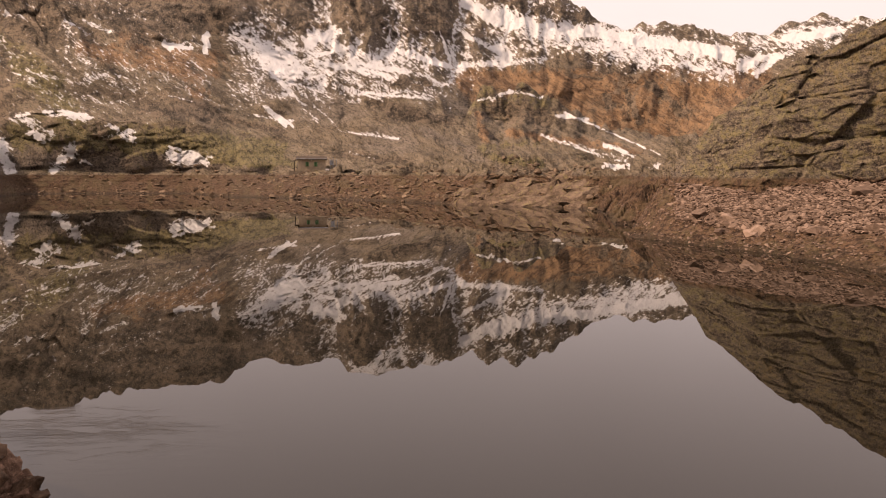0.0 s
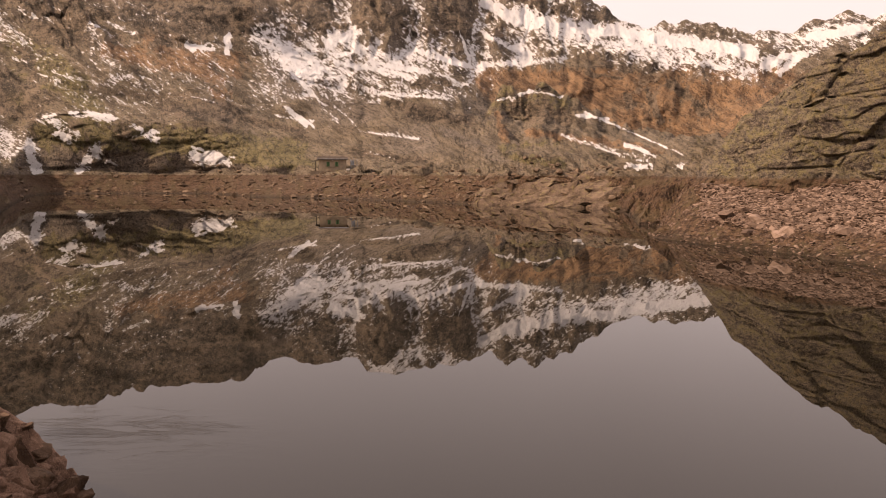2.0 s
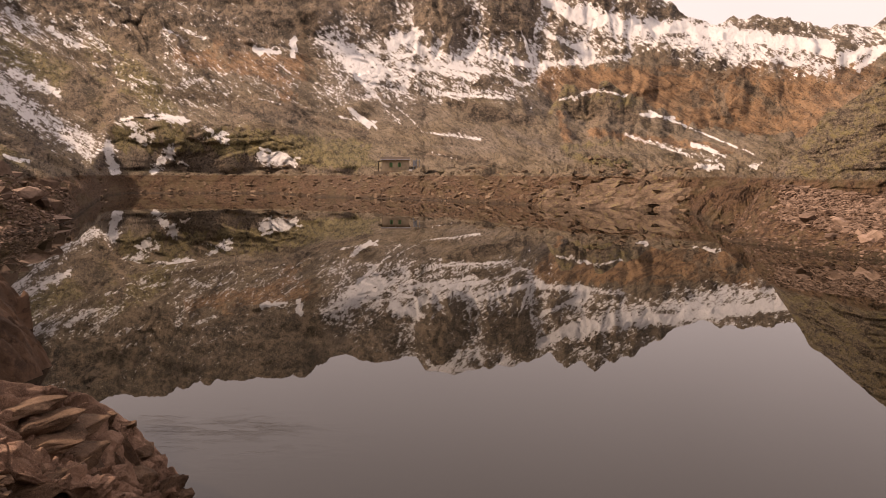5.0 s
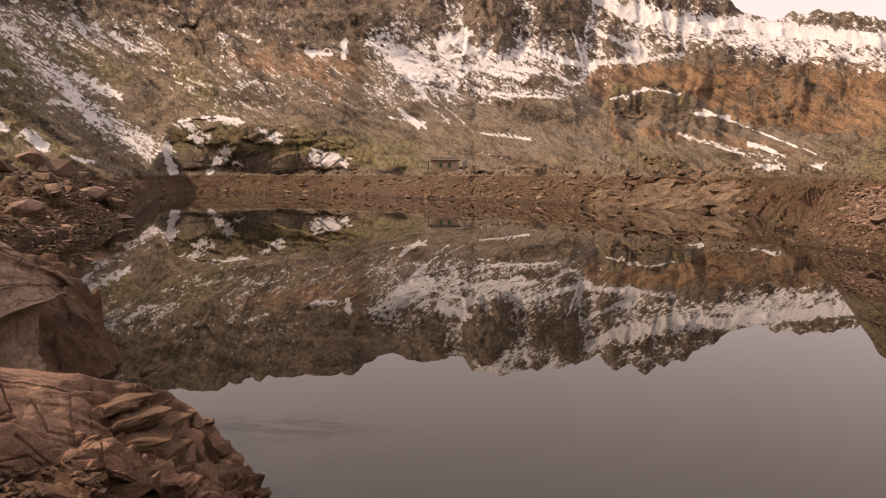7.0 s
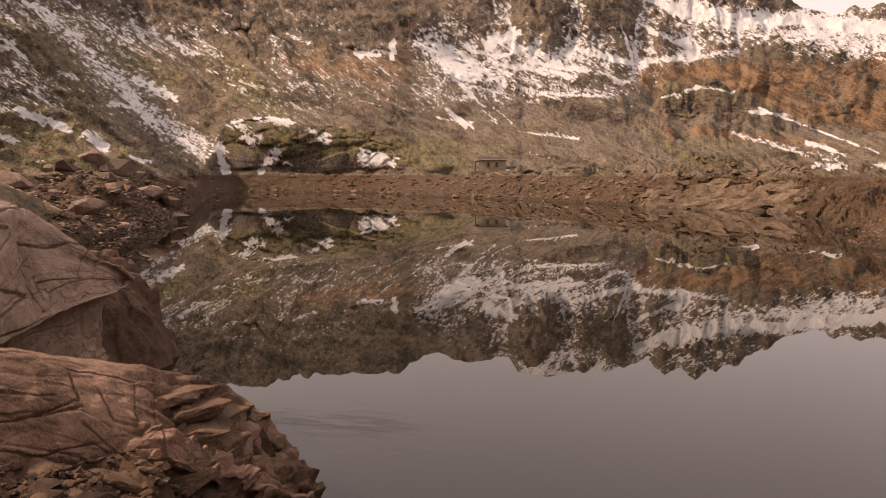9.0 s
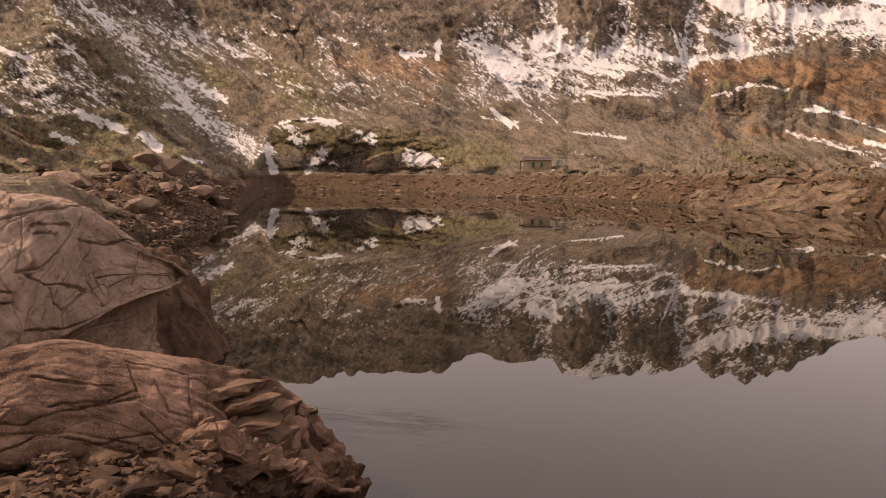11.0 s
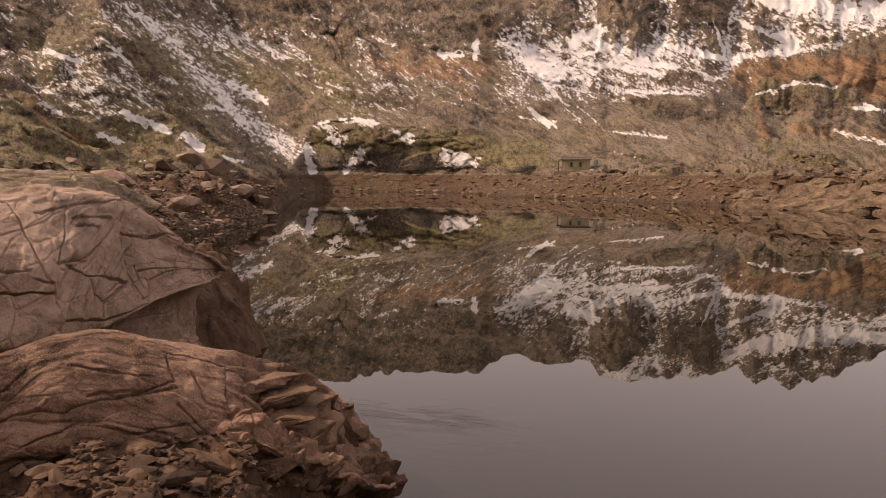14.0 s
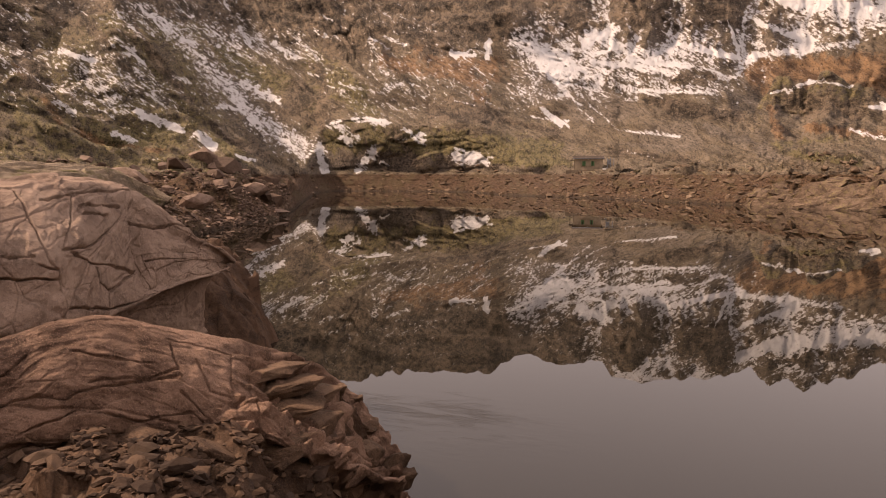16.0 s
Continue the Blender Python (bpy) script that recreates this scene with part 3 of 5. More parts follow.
snow_streak(10.7, 10.02, 8.3, 11.14, 0.58, 0.8)
snow_streak(8.3, 9.45, 3.8, 9.31, 0.58, 0.62)
snow_streak(3.8, 8.44, -0.3, 7.14, 0.54, 0.55)
snow_streak(-0.7, 8.46, -8, 9.03, 0.58, 0.62)
snow_streak(-25.7, 9.59, -28.8, 10, 0.27, 1)
snow_streak(-22.7, 8.22, -26.1, 8.59, 0.45, 0.65)
snow_streak(14.1, 5.2, 12, 3.71, 0.18, 0.95)
snow_streak(26.8, 6.78, 25.3, 7.06, 0.54, 0.7)
snow_streak(-2.8, 5.89, -6.2, 6.66, 0.18, 0.6)
snow_streak(-9.8, 4.84, -17.3, 1.44, 0.13, 0.69)
snow_streak(-8.5, 2.85, -13.4, 1.16, 0.22, 0.6)
snow_streak(-13, 0.58, -14.8, 0.53, 0.18, 0.95)
snow_streak(-16.5, 0.48, -17.7, 0.44, 0.18, 0.86)
snow_streak(-17.1, 0.13, -17.4, -0.35, 0.31, 0.95)
snow_streak(32.3, 1.78, 31.6, 0.12, 0.36, 0.95)
snow_streak(29.1, 0.4, 28.1, 1.62, 0.31, 0.95)
snow_streak(21.1, 1.2, 20.1, 1.55, 0.31, 0.86)
snow_streak(19.9, 1.55, 18.7, 1, 0.36, 0.95)
snow_streak(30.4, 2.76, 29.8, 2.7, 0.36, 0.86)
snow_streak(24.6, 2.83, 24, 2.72, 0.27, 0.86)
snow_streak(28.4, 4.01, 27, 3.98, 0.22, 0.77)
snow_streak(31.5, 3.81, 30.5, 4.05, 0.36, 0.69)
snow_streak(19.8, 9.8, 21, 9.12, 0.18, 0.69)
snow_streak(18.4, 10.5, 18.1, 9.49, 0.18, 0.77)
snow_streak(13.6, 7.16, 10.2, 3.06, 0.27, 0.43)
snow_streak(14, 8.21, 11.1, 5.26, 0.22, 0.69)
snow_streak(11.9, 6.99, 8.4, 3.52, 0.22, 0.6)
snow_streak(8.8, 7.06, 4.8, 5.79, 0.22, 0.69)
snow_streak(7.4, 8.82, 2.9, 8.01, 0.36, 0.73)
snow_streak(3.8, 9.74, -0.7, 8.46, 0.45, 0.73)
snow_streak(0.2, 11.05, -0.7, 8.46, 0.22, 0.77)
snow_streak(-1.6, 11.04, -5.3, 9.29, 0.45, 0.73)
snow_streak(6.6, 6.44, 1.1, 6.03, 0.22, 0.69)
snow_streak(8.4, 3.43, 3.9, 2.83, 0.18, 0.73)
snow_streak(30, 6.96, 27.2, 6.36, 0.27, 0.6)
snow_streak(25, 6.48, 22.7, 5.98, 0.18, 0.65)
snow_streak(21.2, 5.84, 19.6, 5.48, 0.18, 0.65)
snow_streak(26.6, 10.66, 24.8, 10.05, 0.36, 0.6)
snow_streak(10.1, 9.19, 6.5, 10.34, 0.31, 0.69)
snow_streak(21.3, 1.96, 20.5, 1.72, 0.22, 0.86)
snow_streak(15, 4.53, 12, 4.15, 0.18, 0.65)
snow_streak(5.7, 3.09, 3.9, 2.97, 0.18, 0.69)
snow_streak(33.5, 9.14, 28.5, 6.22, 0.36, 0.43)
snow_streak(28.4, 11.4, 25.7, 6.69, 0.54, 0.53)
snow_streak(32.7, 7.88, 30.2, 7.07, 0.31, 0.52)
snow_streak(31.9, 12.54, 29.3, 10.96, 0.45, 0.6)
snow_streak(28.5, 4.44, 26.7, 4.09, 0.22, 0.77)
snow_streak(25.8, 2.65, 23.7, 3.11, 0.27, 0.77)
snow_streak(30.3, 2.85, 29.6, 2.63, 0.31, 0.82)
snow_streak(32.09, 2.15, 31.91, 0.05, 0.56, 0.85)
snow_streak(27.86, 1.72, 29.12, 0.29, 0.56, 0.95)
snow_streak(21.13, 1.26, 18.81, 1.01, 0.7, 0.99)
snow_streak(30.37, 2.85, 29.7, 2.44, 0.56, 0.95)
snow_streak(24.58, 2.88, 24.22, 2.48, 0.42, 0.8)
snow_streak(28.74, 4.09, 26.96, 3.8, 0.42, 0.77)
snow_streak(27.29, 0.91, 26.75, 0.63, 0.28, 0.86)
snow_streak(31.49, 3.98, 30.34, 3.44, 0.63, 0.77)
snow_streak(25.32, 3.4, 24.95, 3.12, 0.32, 0.86)
snow_streak(15.74, 10.61, 11.87, 8.04, 2.17, 0.71)
snow_streak(13.94, 11.52, 15.59, 12.65, 1.05, 0.6)
snow_streak(11.86, 8.68, 6.55, 7.07, 1.05, 0.46)
snow_streak(10.06, 10.85, 8.31, 9.84, 1.19, 0.67)
snow_streak(10.72, 10.41, 8.73, 11.1, 0.7, 0.77)
snow_streak(6.54, 8.16, 3.83, 7.54, 0.63, 0.65)
snow_streak(14.2, 5.17, 12.63, 3.8, 0.32, 0.95)
snow_streak(18.35, 10.47, 18.52, 9.24, 0.42, 0.86)
snow_streak(21.39, 9.68, 21.01, 9.3, 0.28, 0.95)
snow_streak(21, 9.5, 19.41, 9.39, 0.21, 0.95)
snow_streak(27.91, 9.76, 26.45, 6.77, 1.19, 0.42)
snow_streak(26.79, 7.14, 25.34, 6.83, 0.91, 0.52)
snow_streak(27.69, 10.54, 27.86, 8.62, 0.56, 0.6)
snow_streak(16.86, 12.17, 13.96, 10.7, 1.05, 0.57)
snow_streak(13.92, 12.34, 11.81, 10.79, 1.05, 0.54)
snow_streak(-1.63, 13.32, -5.24, 11.6, 0.91, 0.78)
snow_streak(-4.33, 12.46, -10.15, 10.64, 1.19, 0.75)
snow_streak(-9.7, 11.28, -21.89, 8.84, 0.84, 0.83)
snow_streak(-6.59, 10.95, -14.08, 9.44, 1.61, 0.57)
snow_streak(-11.49, 9.33, -21.55, 7.64, 1.54, 0.52)
snow_streak(-17.48, 8.46, -21.95, 7.42, 1.05, 0.57)
snow_streak(-25.65, 9.57, -28.85, 9.86, 0.42, 0.9)
snow_streak(-22.91, 7.77, -24.02, 8.51, 0.63, 0.77)
snow_streak(-23.89, 7.32, -25.33, 8.62, 0.49, 0.69)
snow_streak(-5.29, 6.64, -8.01, 6.08, 0.21, 0.6)
snow_streak(-3.94, 5.86, -5.29, 6.51, 0.28, 0.6)
snow_streak(-8.06, 3.05, -14.75, 0.99, 0.42, 0.52)
snow_streak(-12.97, 2.29, -15.17, 1.39, 0.28, 0.77)
snow_streak(-9.15, 4.6, -11.61, 4.26, 0.21, 0.77)
snow_streak(-13.01, 0.55, -14.76, 0.46, 0.32, 1.03)
snow_streak(-16.93, -0.47, -17.66, 0.41, 0.53, 1.03)
snow_streak(6.6, 3.29, 3.64, 2.85, 0.35, 0.6)
snow_streak(10.1, 8.73, 6.54, 8.16, 0.42, 0.69)
snow_streak(6.55, 7.07, 1.1, 6.23, 0.56, 0.52)
snow_streak(3.82, 8.41, 0.18, 6.45, 1.4, 0.41)
snow_streak(7.99, 1.7, 5.71, 1.25, 0.28, 0.6)
snow_streak(15.69, 9.58, 14.08, 6.26, 0.84, 0.46)
snow_streak(13.61, 7.98, 10.19, 4.15, 0.49, 0.52)
snow_streak(16.91, 10.55, 15.3, 8.56, 0.84, 0.45)
snow_streak(45.19, 11.93, 43.42, 11.1, 0.56, 0.86)
snow_streak(43.23, 10.92, 41.51, 9.22, 1.61, 0.66)
snow_streak(41.51, 9.22, 38.93, 6.64, 1.54, 0.66)
snow_streak(38.92, 6.85, 36.9, 3.9, 1.26, 0.76)
snow_streak(36.89, 4.12, 33.45, 2.08, 2.17, 0.62)
snow_streak(37.87, 6.97, 35.13, 5.59, 0.77, 0.76)
snow_streak(50.4, 8.42, 48.29, 7.8, 0.49, 0.86)
snow_streak(49.4, 7.22, 48.36, 6.42, 1.19, 0.55)
snow_streak(48.72, 6.4, 47.12, 5.28, 0.98, 0.62)
snow_streak(45.65, 4.31, 42.74, 3.18, 0.46, 0.95)
snow_streak(41.54, 2.82, 40.54, 2.02, 0.7, 0.95)
snow_streak(51.01, 4.78, 49.84, 4.2, 0.46, 0.86)
snow_streak(47.35, 2.7, 46.08, 2.27, 0.39, 0.86)
snow_streak(44.75, 0.74, 43.33, 0.4, 0.32, 0.86)
snow_streak(38.77, 1.25, 37.41, 0.9, 0.28, 0.86)
snow_streak(38.73, 12.7, 35.85, 10.66, 1.61, 0.42)
snow_streak(35.85, 10.74, 30.23, 7.74, 1.54, 0.4)
snow_streak(33.7, 10.84, 31.98, 8.99, 1.05, 0.52)
snow_streak(27.86, 10.24, 26.18, 7.14, 1.05, 0.52)
snow_streak(26.17, 7.58, 25.04, 6.8, 0.91, 0.55)
snow_streak(39.81, 5.12, 38.15, 4.74, 0.42, 0.77)
snow_streak(42.99, 7.1, 41.8, 6.74, 0.35, 0.77)
snow_streak(45.82, 8.95, 45.1, 8, 0.42, 0.86)
snow_streak(42.08, 10, 41.09, 9.65, 0.28, 0.86)
snow_streak(29.38, 4.22, 26.66, 3.93, 0.42, 0.77)
snow_streak(24.14, 2.99, 23.69, 2.31, 0.35, 0.86)
snow_streak(29.85, 3.32, 29.18, 2.65, 0.49, 0.77)
snow_streak(45.75, 10.53, 45.03, 9.6, 0.35, 0.77)
snow_streak(49.19, 11.37, 48.67, 11.04, 0.35, 0.69)
snow_streak(31.36, 7.06, 29.81, 6.22, 0.63, 0.6)
snow_streak(31.95, 10.9, 30.18, 10.53, 0.49, 0.6)
snow_streak(35.45, 9.93, 33.73, 9.15, 0.7, 0.6)


def belt(field, b0, e0, b1, e1, width, amount):
    """A belt of one cover colour between two sight lines, with ragged edges."""
    db, de = (b1 - b0), (e1 - e0)
    bw, ew = B + WARP_B * 0.35 * min(width, 1.4), RISE + WARP_E * 0.35 * min(width, 1.4)
    t = np.clip(((bw - b0) * db + (ew - e0) * de) / (db * db + de * de + 1e-9), 0, 1)
    d = np.hypot(bw - b0 - t * db, ew - e0 - t * de) / (width * 0.5)
    return np.maximum(field, np.where((R > 75) & (d < 3), amount * np.exp(-0.5 * d ** 2.5), 0))


# dark rock high up, with its deep shade put into the same colour
high_rock = smooth(EW, 10.6, 12.2) * smooth(BW, -7, 0)
crags, rusts, mosses, pales = CRAG * 0.5 + 0.85 * high_rock * (0.45 + 0.55 * smooth(BW, 10, 14)) + 0.24 * smooth(BW, 13, 18) * smooth(R, 230, 320), 0.0 * B, 0.0 * B, 0.0 * B
crags = belt(crags, 25.1, 11.94, 15.6, 11.67, 2.16, 0.9)
crags = belt(crags, 23.7, 9.66, 21.4, 9.7, 0.72, 0.8)
crags = belt(crags, 16.9, 11.39, 15.3, 10.05, 1.13, 0.9)
crags = belt(crags, 13.5, 11.78, 10.1, 11.09, 2.31, 0.75)
crags = belt(crags, 7.8, 11.58, 4.3, 11.44, 2.47, 0.55)
crags = belt(crags, 2.4, 11.88, -2.5, 11.67, 2.31, 0.5)
crags = belt(crags, 31.9, 8.31, 31.5, 4.19, 1.03, 0.7)
crags = belt(crags, 23.5, 4.92, 17.1, 4.18, 1.03, 0.75)
crags = belt(crags, 19.2, 4.86, 12.9, 3.25, 0.72, 0.7)
crags = belt(crags, 4.3, 7.34, 1.1, 7.14, 0.57, 0.9)
crags = belt(crags, 6.1, 5.56, -0.7, 4.33, 0.67, 0.7)
crags = belt(crags, 4.3, 4.59, -0.3, 4.24, 0.62, 0.8)
crags = belt(crags, 8.9, 1.63, 3.0, 1.01, 0.57, 0.7)
# the knoll's shaded right side, put into the colour as a dark belt
crags = belt(crags, -4.4, 5.26, -8.3, 4.2, 1.34, 0.75)
crags = belt(crags, -12.9, 6.1, -13.4, 5.22, 0.62, 0.8)
crags = belt(crags, -14.6, 6.27, -15.5, 4.09, 0.62, 0.8)
crags = belt(crags, -16.3, 6.86, -18.9, 4.65, 0.77, 0.75)
crags = belt(crags, -9.8, 7.82, -12.4, 7.41, 0.41, 0.6)
crags = belt(crags, -4.8, 13.39, -11.9, 11.97, 0.67, 1)
crags = belt(crags, -15.7, 10.89, -19.3, 10.28, 0.26, 1)
crags = belt(crags, -20.3, 9.81, -24.2, 8.84, 0.46, 0.8)
crags = belt(crags, -25.1, 10.22, -26.0, 10.64, 0.31, 1)
crags = belt(crags, -26.0, 10.57, -29.5, 10.31, 0.26, 0.9)
crags = belt(crags, -11.0, 10.34, -13.6, 10.24, 0.26, 0.8)
crags = belt(crags, 27.6, 5.94, 20.0, 5.67, 0.82, 0.5)
crags = belt(crags, 28.4, 11.24, 25.6, 9.99, 0.72, 0.5)
crags = belt(crags, 53.7, 10.51, 51.9, 6.58, 1.54, 0.8)
crags = belt(crags, 49.2, 11.35, 46.1, 7.33, 0.82, 0.7)
crags = belt(crags, 45.6, 10.53, 41.9, 5.25, 0.72, 0.65)
crags = belt(crags, 39.5, 2.53, 36.5, 1.42, 0.57, 1)
crags = belt(crags, 35.6, 5.13, 31.6, 4.18, 1.03, 1)
crags = belt(crags, 25.7, 11.87, 17.1, 10.58, 1.13, 0.8)
crags = belt(crags, 31.9, 10.88, 28.4, 10.34, 0.82, 0.6)
crags = belt(crags, 41.2, 12.04, 38.8, 10.17, 0.72, 0.6)
crags = belt(crags, 32.1, 3.73, 31.7, 2.39, 0.41, 0.6)
crags = belt(crags, 26.2, 3.55, 24.8, 1.28, 0.51, 0.6)
crags = belt(crags, 28.5, 2.64, 28.1, 0.36, 0.31, 0.6)
crags = belt(crags, 53.6, 6.09, 50.9, 5.08, 0.62, 0.6)
rusts = belt(rusts, 26.7, 8.93, 22.6, 8.02, 1.44, 0.7)
rusts = belt(rusts, 22.2, 8.85, 17.0, 8.3, 1.75, 0.72)
rusts = belt(rusts, 20.6, 9.55, 18.8, 5.08, 1.03, 0.6)
rusts = belt(rusts, -1.6, 7.58, -22.0, 6.01, 1.75, 0.85)
rusts = belt(rusts, -2.3, 6.47, -3.5, 2.65, 0.62, 0.75)
rusts = belt(rusts, -5.3, 3.32, -16.4, 1.76, 0.67, 0.75)
rusts = belt(rusts, 10.2, 5.28, 6.6, 3.09, 0.72, 0.4)
rusts = belt(rusts, 8.3, 12.6, 3.8, 11.02, 2.06, 0.4)
rusts = belt(rusts, 2.0, 12.72, -3.0, 11.03, 2.06, 0.45)
rusts = belt(rusts, 54.0, 4.36, 48.9, 1.96, 1.44, 0.75)
rusts = belt(rusts, 51.1, 2.52, 43.2, 1.41, 0.36, 0.7)
rusts = belt(rusts, 23.9, 10.18, 18.9, 6.91, 1.75, 0.72)
rusts = belt(rusts, 53.2, 7.24, 50.7, 3.52, 0.62, 0.6)
rusts = belt(rusts, 18.0, 9.74, 12.1, 6.6, 1.03, 0.5)
mosses = belt(mosses, 31.2, 2.97, 13.8, 1.69, 1.85, 0.75)
mosses = belt(mosses, 31.9, 8.68, 28.3, 5.12, 2.06, 0.6)
mosses = belt(mosses, 19.7, 1.98, 12.0, 0.72, 0.62, 0.75)
mosses = belt(mosses, -3.0, 1.51, -8.1, 0.73, 0.62, 0.7)
mosses = belt(mosses, -8.1, 2.63, -3.0, 1.97, 0.41, 0.5)
mosses = belt(mosses, 54.2, 0.89, 43.1, 3.11, 1.75, 0.7)
mosses = belt(mosses, 38.9, 8.93, 32.1, 5.5, 1.85, 0.65)
mosses = belt(mosses, 46.7, 10.82, 41.7, 8.78, 1.54, 0.55)
mosses = belt(mosses, 20.2, 1.05, 13.8, 0.59, 0.46, 0.7)
mosses = belt(mosses, 41.9, 3.35, 37.8, 0.79, 1.03, 0.6)
pales = belt(pales, 15.3, 7.74, 3.9, 2.65, 3.08, 0.8)
pales = belt(pales, 16.1, 10.62, 10.1, 7.03, 1.03, 0.7)
pales = belt(pales, 3.8, 7.13, -1.7, 5.36, 0.82, 0.6)
pales = belt(pales, -8.0, 4.87, -16.4, 1.67, 0.51, 0.5)
pales = belt(pales, 1.6, 3.56, -3.5, 1.05, 0.82, 0.6)
mosses = np.maximum(mosses, 0.45 * on_knoll * smooth(-BW, 0, 2) * (1 - smooth(-BW, 8, 12)) * smooth(RISE, 3, 4.5))
rusts = rusts * (1 - 0.85 * on_knoll * smooth(RISE, 2.5, 4))
snow -= 0.14 * crags
rusts = np.maximum(rusts, 0.62 * smooth(-BW, 0, 2.5) * (1 - smooth(-BW, 24, 28)) * smooth(R, 640, 720) * (1 - smooth(EW, 7.6, 8.8)))
rust = np.maximum(rusts, 0.22) * (1 - 0.6 * pales)
rust = np.maximum(rust, 0.34 * SPUR * smooth(RISE, 2.5, 5.5))
olive = np.maximum(mosses, 0.22 * (1 - smooth(R, 300, 600))) * (1 - 0.6 * pales)
olive = np.maximum(olive, 0.38 * SPUR)
olive = np.maximum(olive, 0.44 * smooth(B, 35, 42) * (1 - smooth(R, 400, 600)))
CRAG = np.clip(crags, 0, 1) - np.clip(pales - crags, 0, 1)
bare = (1 - smooth(Z, 3.2, 4.6)) * (1 - smooth(R, 185, 240))
bare = np.maximum(bare, 0.35 * out)
snow -= 0.5 * bare
snow_streak(-13, 0.58, -14.8, 0.53, 0.3, 1)
snow_streak(-17, 0.42, -17.6, -0.35, 0.5, 1.05)
COVER = np.stack([snow, rust, bare, olive], -1).astype(np.float32)


# domes of the mossy outcrop, bulged along sight lines to fit the camera's view, with clefts between them
def dome(b, e, wide, high, out):
    global push
    q = np.abs((B - b + 0.25 * WARP_B * 0.3) / wide) ** 2.3 + np.abs((RISE - e) / high) ** 2.3
    push -= np.where((R > 140) & (R < 300), out * np.clip(1 - q, 0, 1) ** 0.6, 0)


# steep faces break along joints: blocks stand out or lie back
STEEP = smooth(STEEP, 0.55, 1.3) * smooth(inland, 1.02, 1.08)
push = np.zeros(Z.shape)
for size, lo, hi, deep in ((3.0, 30, 130, 0.12), (1.3, 30, 85, 0.13), (0.6, 30, 60, 0.10), (11.0, 130, 450, 0.09), (4.5, 110, 300, 0.12), (45.0, 450, 1700, 0.07), (17.0, 350, 1400, 0.10)):
    w = STEEP * smooth(R, lo * 0.8, lo * 1.1) * (1 - smooth(R, hi * 0.85, hi * 1.15))
    at = w > 0.01
    x, y = X[at], Y[at]
    arc = (np.radians(B) * R)[at]
    high, gap = facets(arc * 0.62 + fbm(x, y, size * 3, 91, 2) * size, Z[at] * 1.35 + arc * 0.22, size, 300 + int(size * 10), 0.5, 32.0)
    push[at] += w[at] * size * ((0.38 if hi < 135 else 0.24) * high + (0.5 if hi < 135 else 0.3) * deep * (1 - smooth(gap, 0.02, 0.10)))
dome(29.74, 1.81, 3.73, 2.8, 2.66)
dome(31.33, 0.88, 2.1, 1.4, 1.52)
dome(25.02, 1.64, 2.7, 2.24, 2.28)
dome(27.0, 2.95, 2.8, 1.68, 1.9)
dome(22.52, 1.37, 1.96, 1.96, 1.9)
dome(23.79, 3.57, 3.73, 1.4, 1.9)
dome(20.5, 1.95, 1.86, 1.59, 1.52)
dome(16.37, 1.29, 3.26, 1.21, 1.9)
dome(17.4, 1.98, 2.33, 1.12, 1.52)
dome(14.23, 0.77, 2.14, 0.84, 1.14)
dome(19.64, 3.12, 2.8, 1.21, 1.9)
dome(28.43, 3.31, 3.26, 1.21, 1.52)
dome(6.63, 0.79, 2.33, 0.93, 1.14)
dome(13.75, 2.55, 2.8, 1.03, 1.52)
X, Y = X - np.sin(np.radians(B)) * push, Y + np.cos(np.radians(B)) * push


def grid_mesh(name, px, py, pz, cover=None, keep=None):
    """A mesh from a grid of places."""
    n, m = px.shape
    ids = np.arange(n * m).reshape(n, m)
    quads = np.stack([ids[:-1, :-1], ids[:-1, 1:], ids[1:, 1:], ids[1:, :-1]], -1).reshape(-1, 4)
    if keep is not None:
        quads = quads[keep.reshape(-1)]
    used, flat = np.unique(quads, return_inverse=True)
    co = np.stack([px, py, pz], -1).reshape(-1, 3)[used].astype(np.float32)
    me = bpy.data.meshes.new(name)
    me.vertices.add(len(co))
    me.vertices.foreach_set("co", co.ravel())
    me.loops.add(len(quads) * 4)
    me.loops.foreach_set("vertex_index", flat.reshape(-1).astype(np.int32))
    me.polygons.add(len(quads))
    me.polygons.foreach_set("loop_start", np.arange(0, len(quads) * 4, 4, dtype=np.int32))
    me.polygons.foreach_set("use_smooth", np.ones(len(quads), dtype=bool))
    if cover is not None:
        at = me.attributes.new("cover", "FLOAT_COLOR", "POINT")
        at.data.foreach_set("color", cover.reshape(-1, 4)[used].ravel())
        # texture coordinates: bearing and rise angle as the camera sees the slope
        view_angles = np.stack([B, RISE, np.zeros(B.shape)], -1).reshape(-1, 3)[used].astype(np.float32)
        at = me.attributes.new("view_angles", "FLOAT_VECTOR", "POINT")
        at.data.foreach_set("vector", view_angles.ravel())
        at = me.attributes.new("crag", "FLOAT", "POINT")
        at.data.foreach_set("value", CRAG.reshape(-1)[used].astype(np.float32))
    me.update(calc_edges=True)
    return me


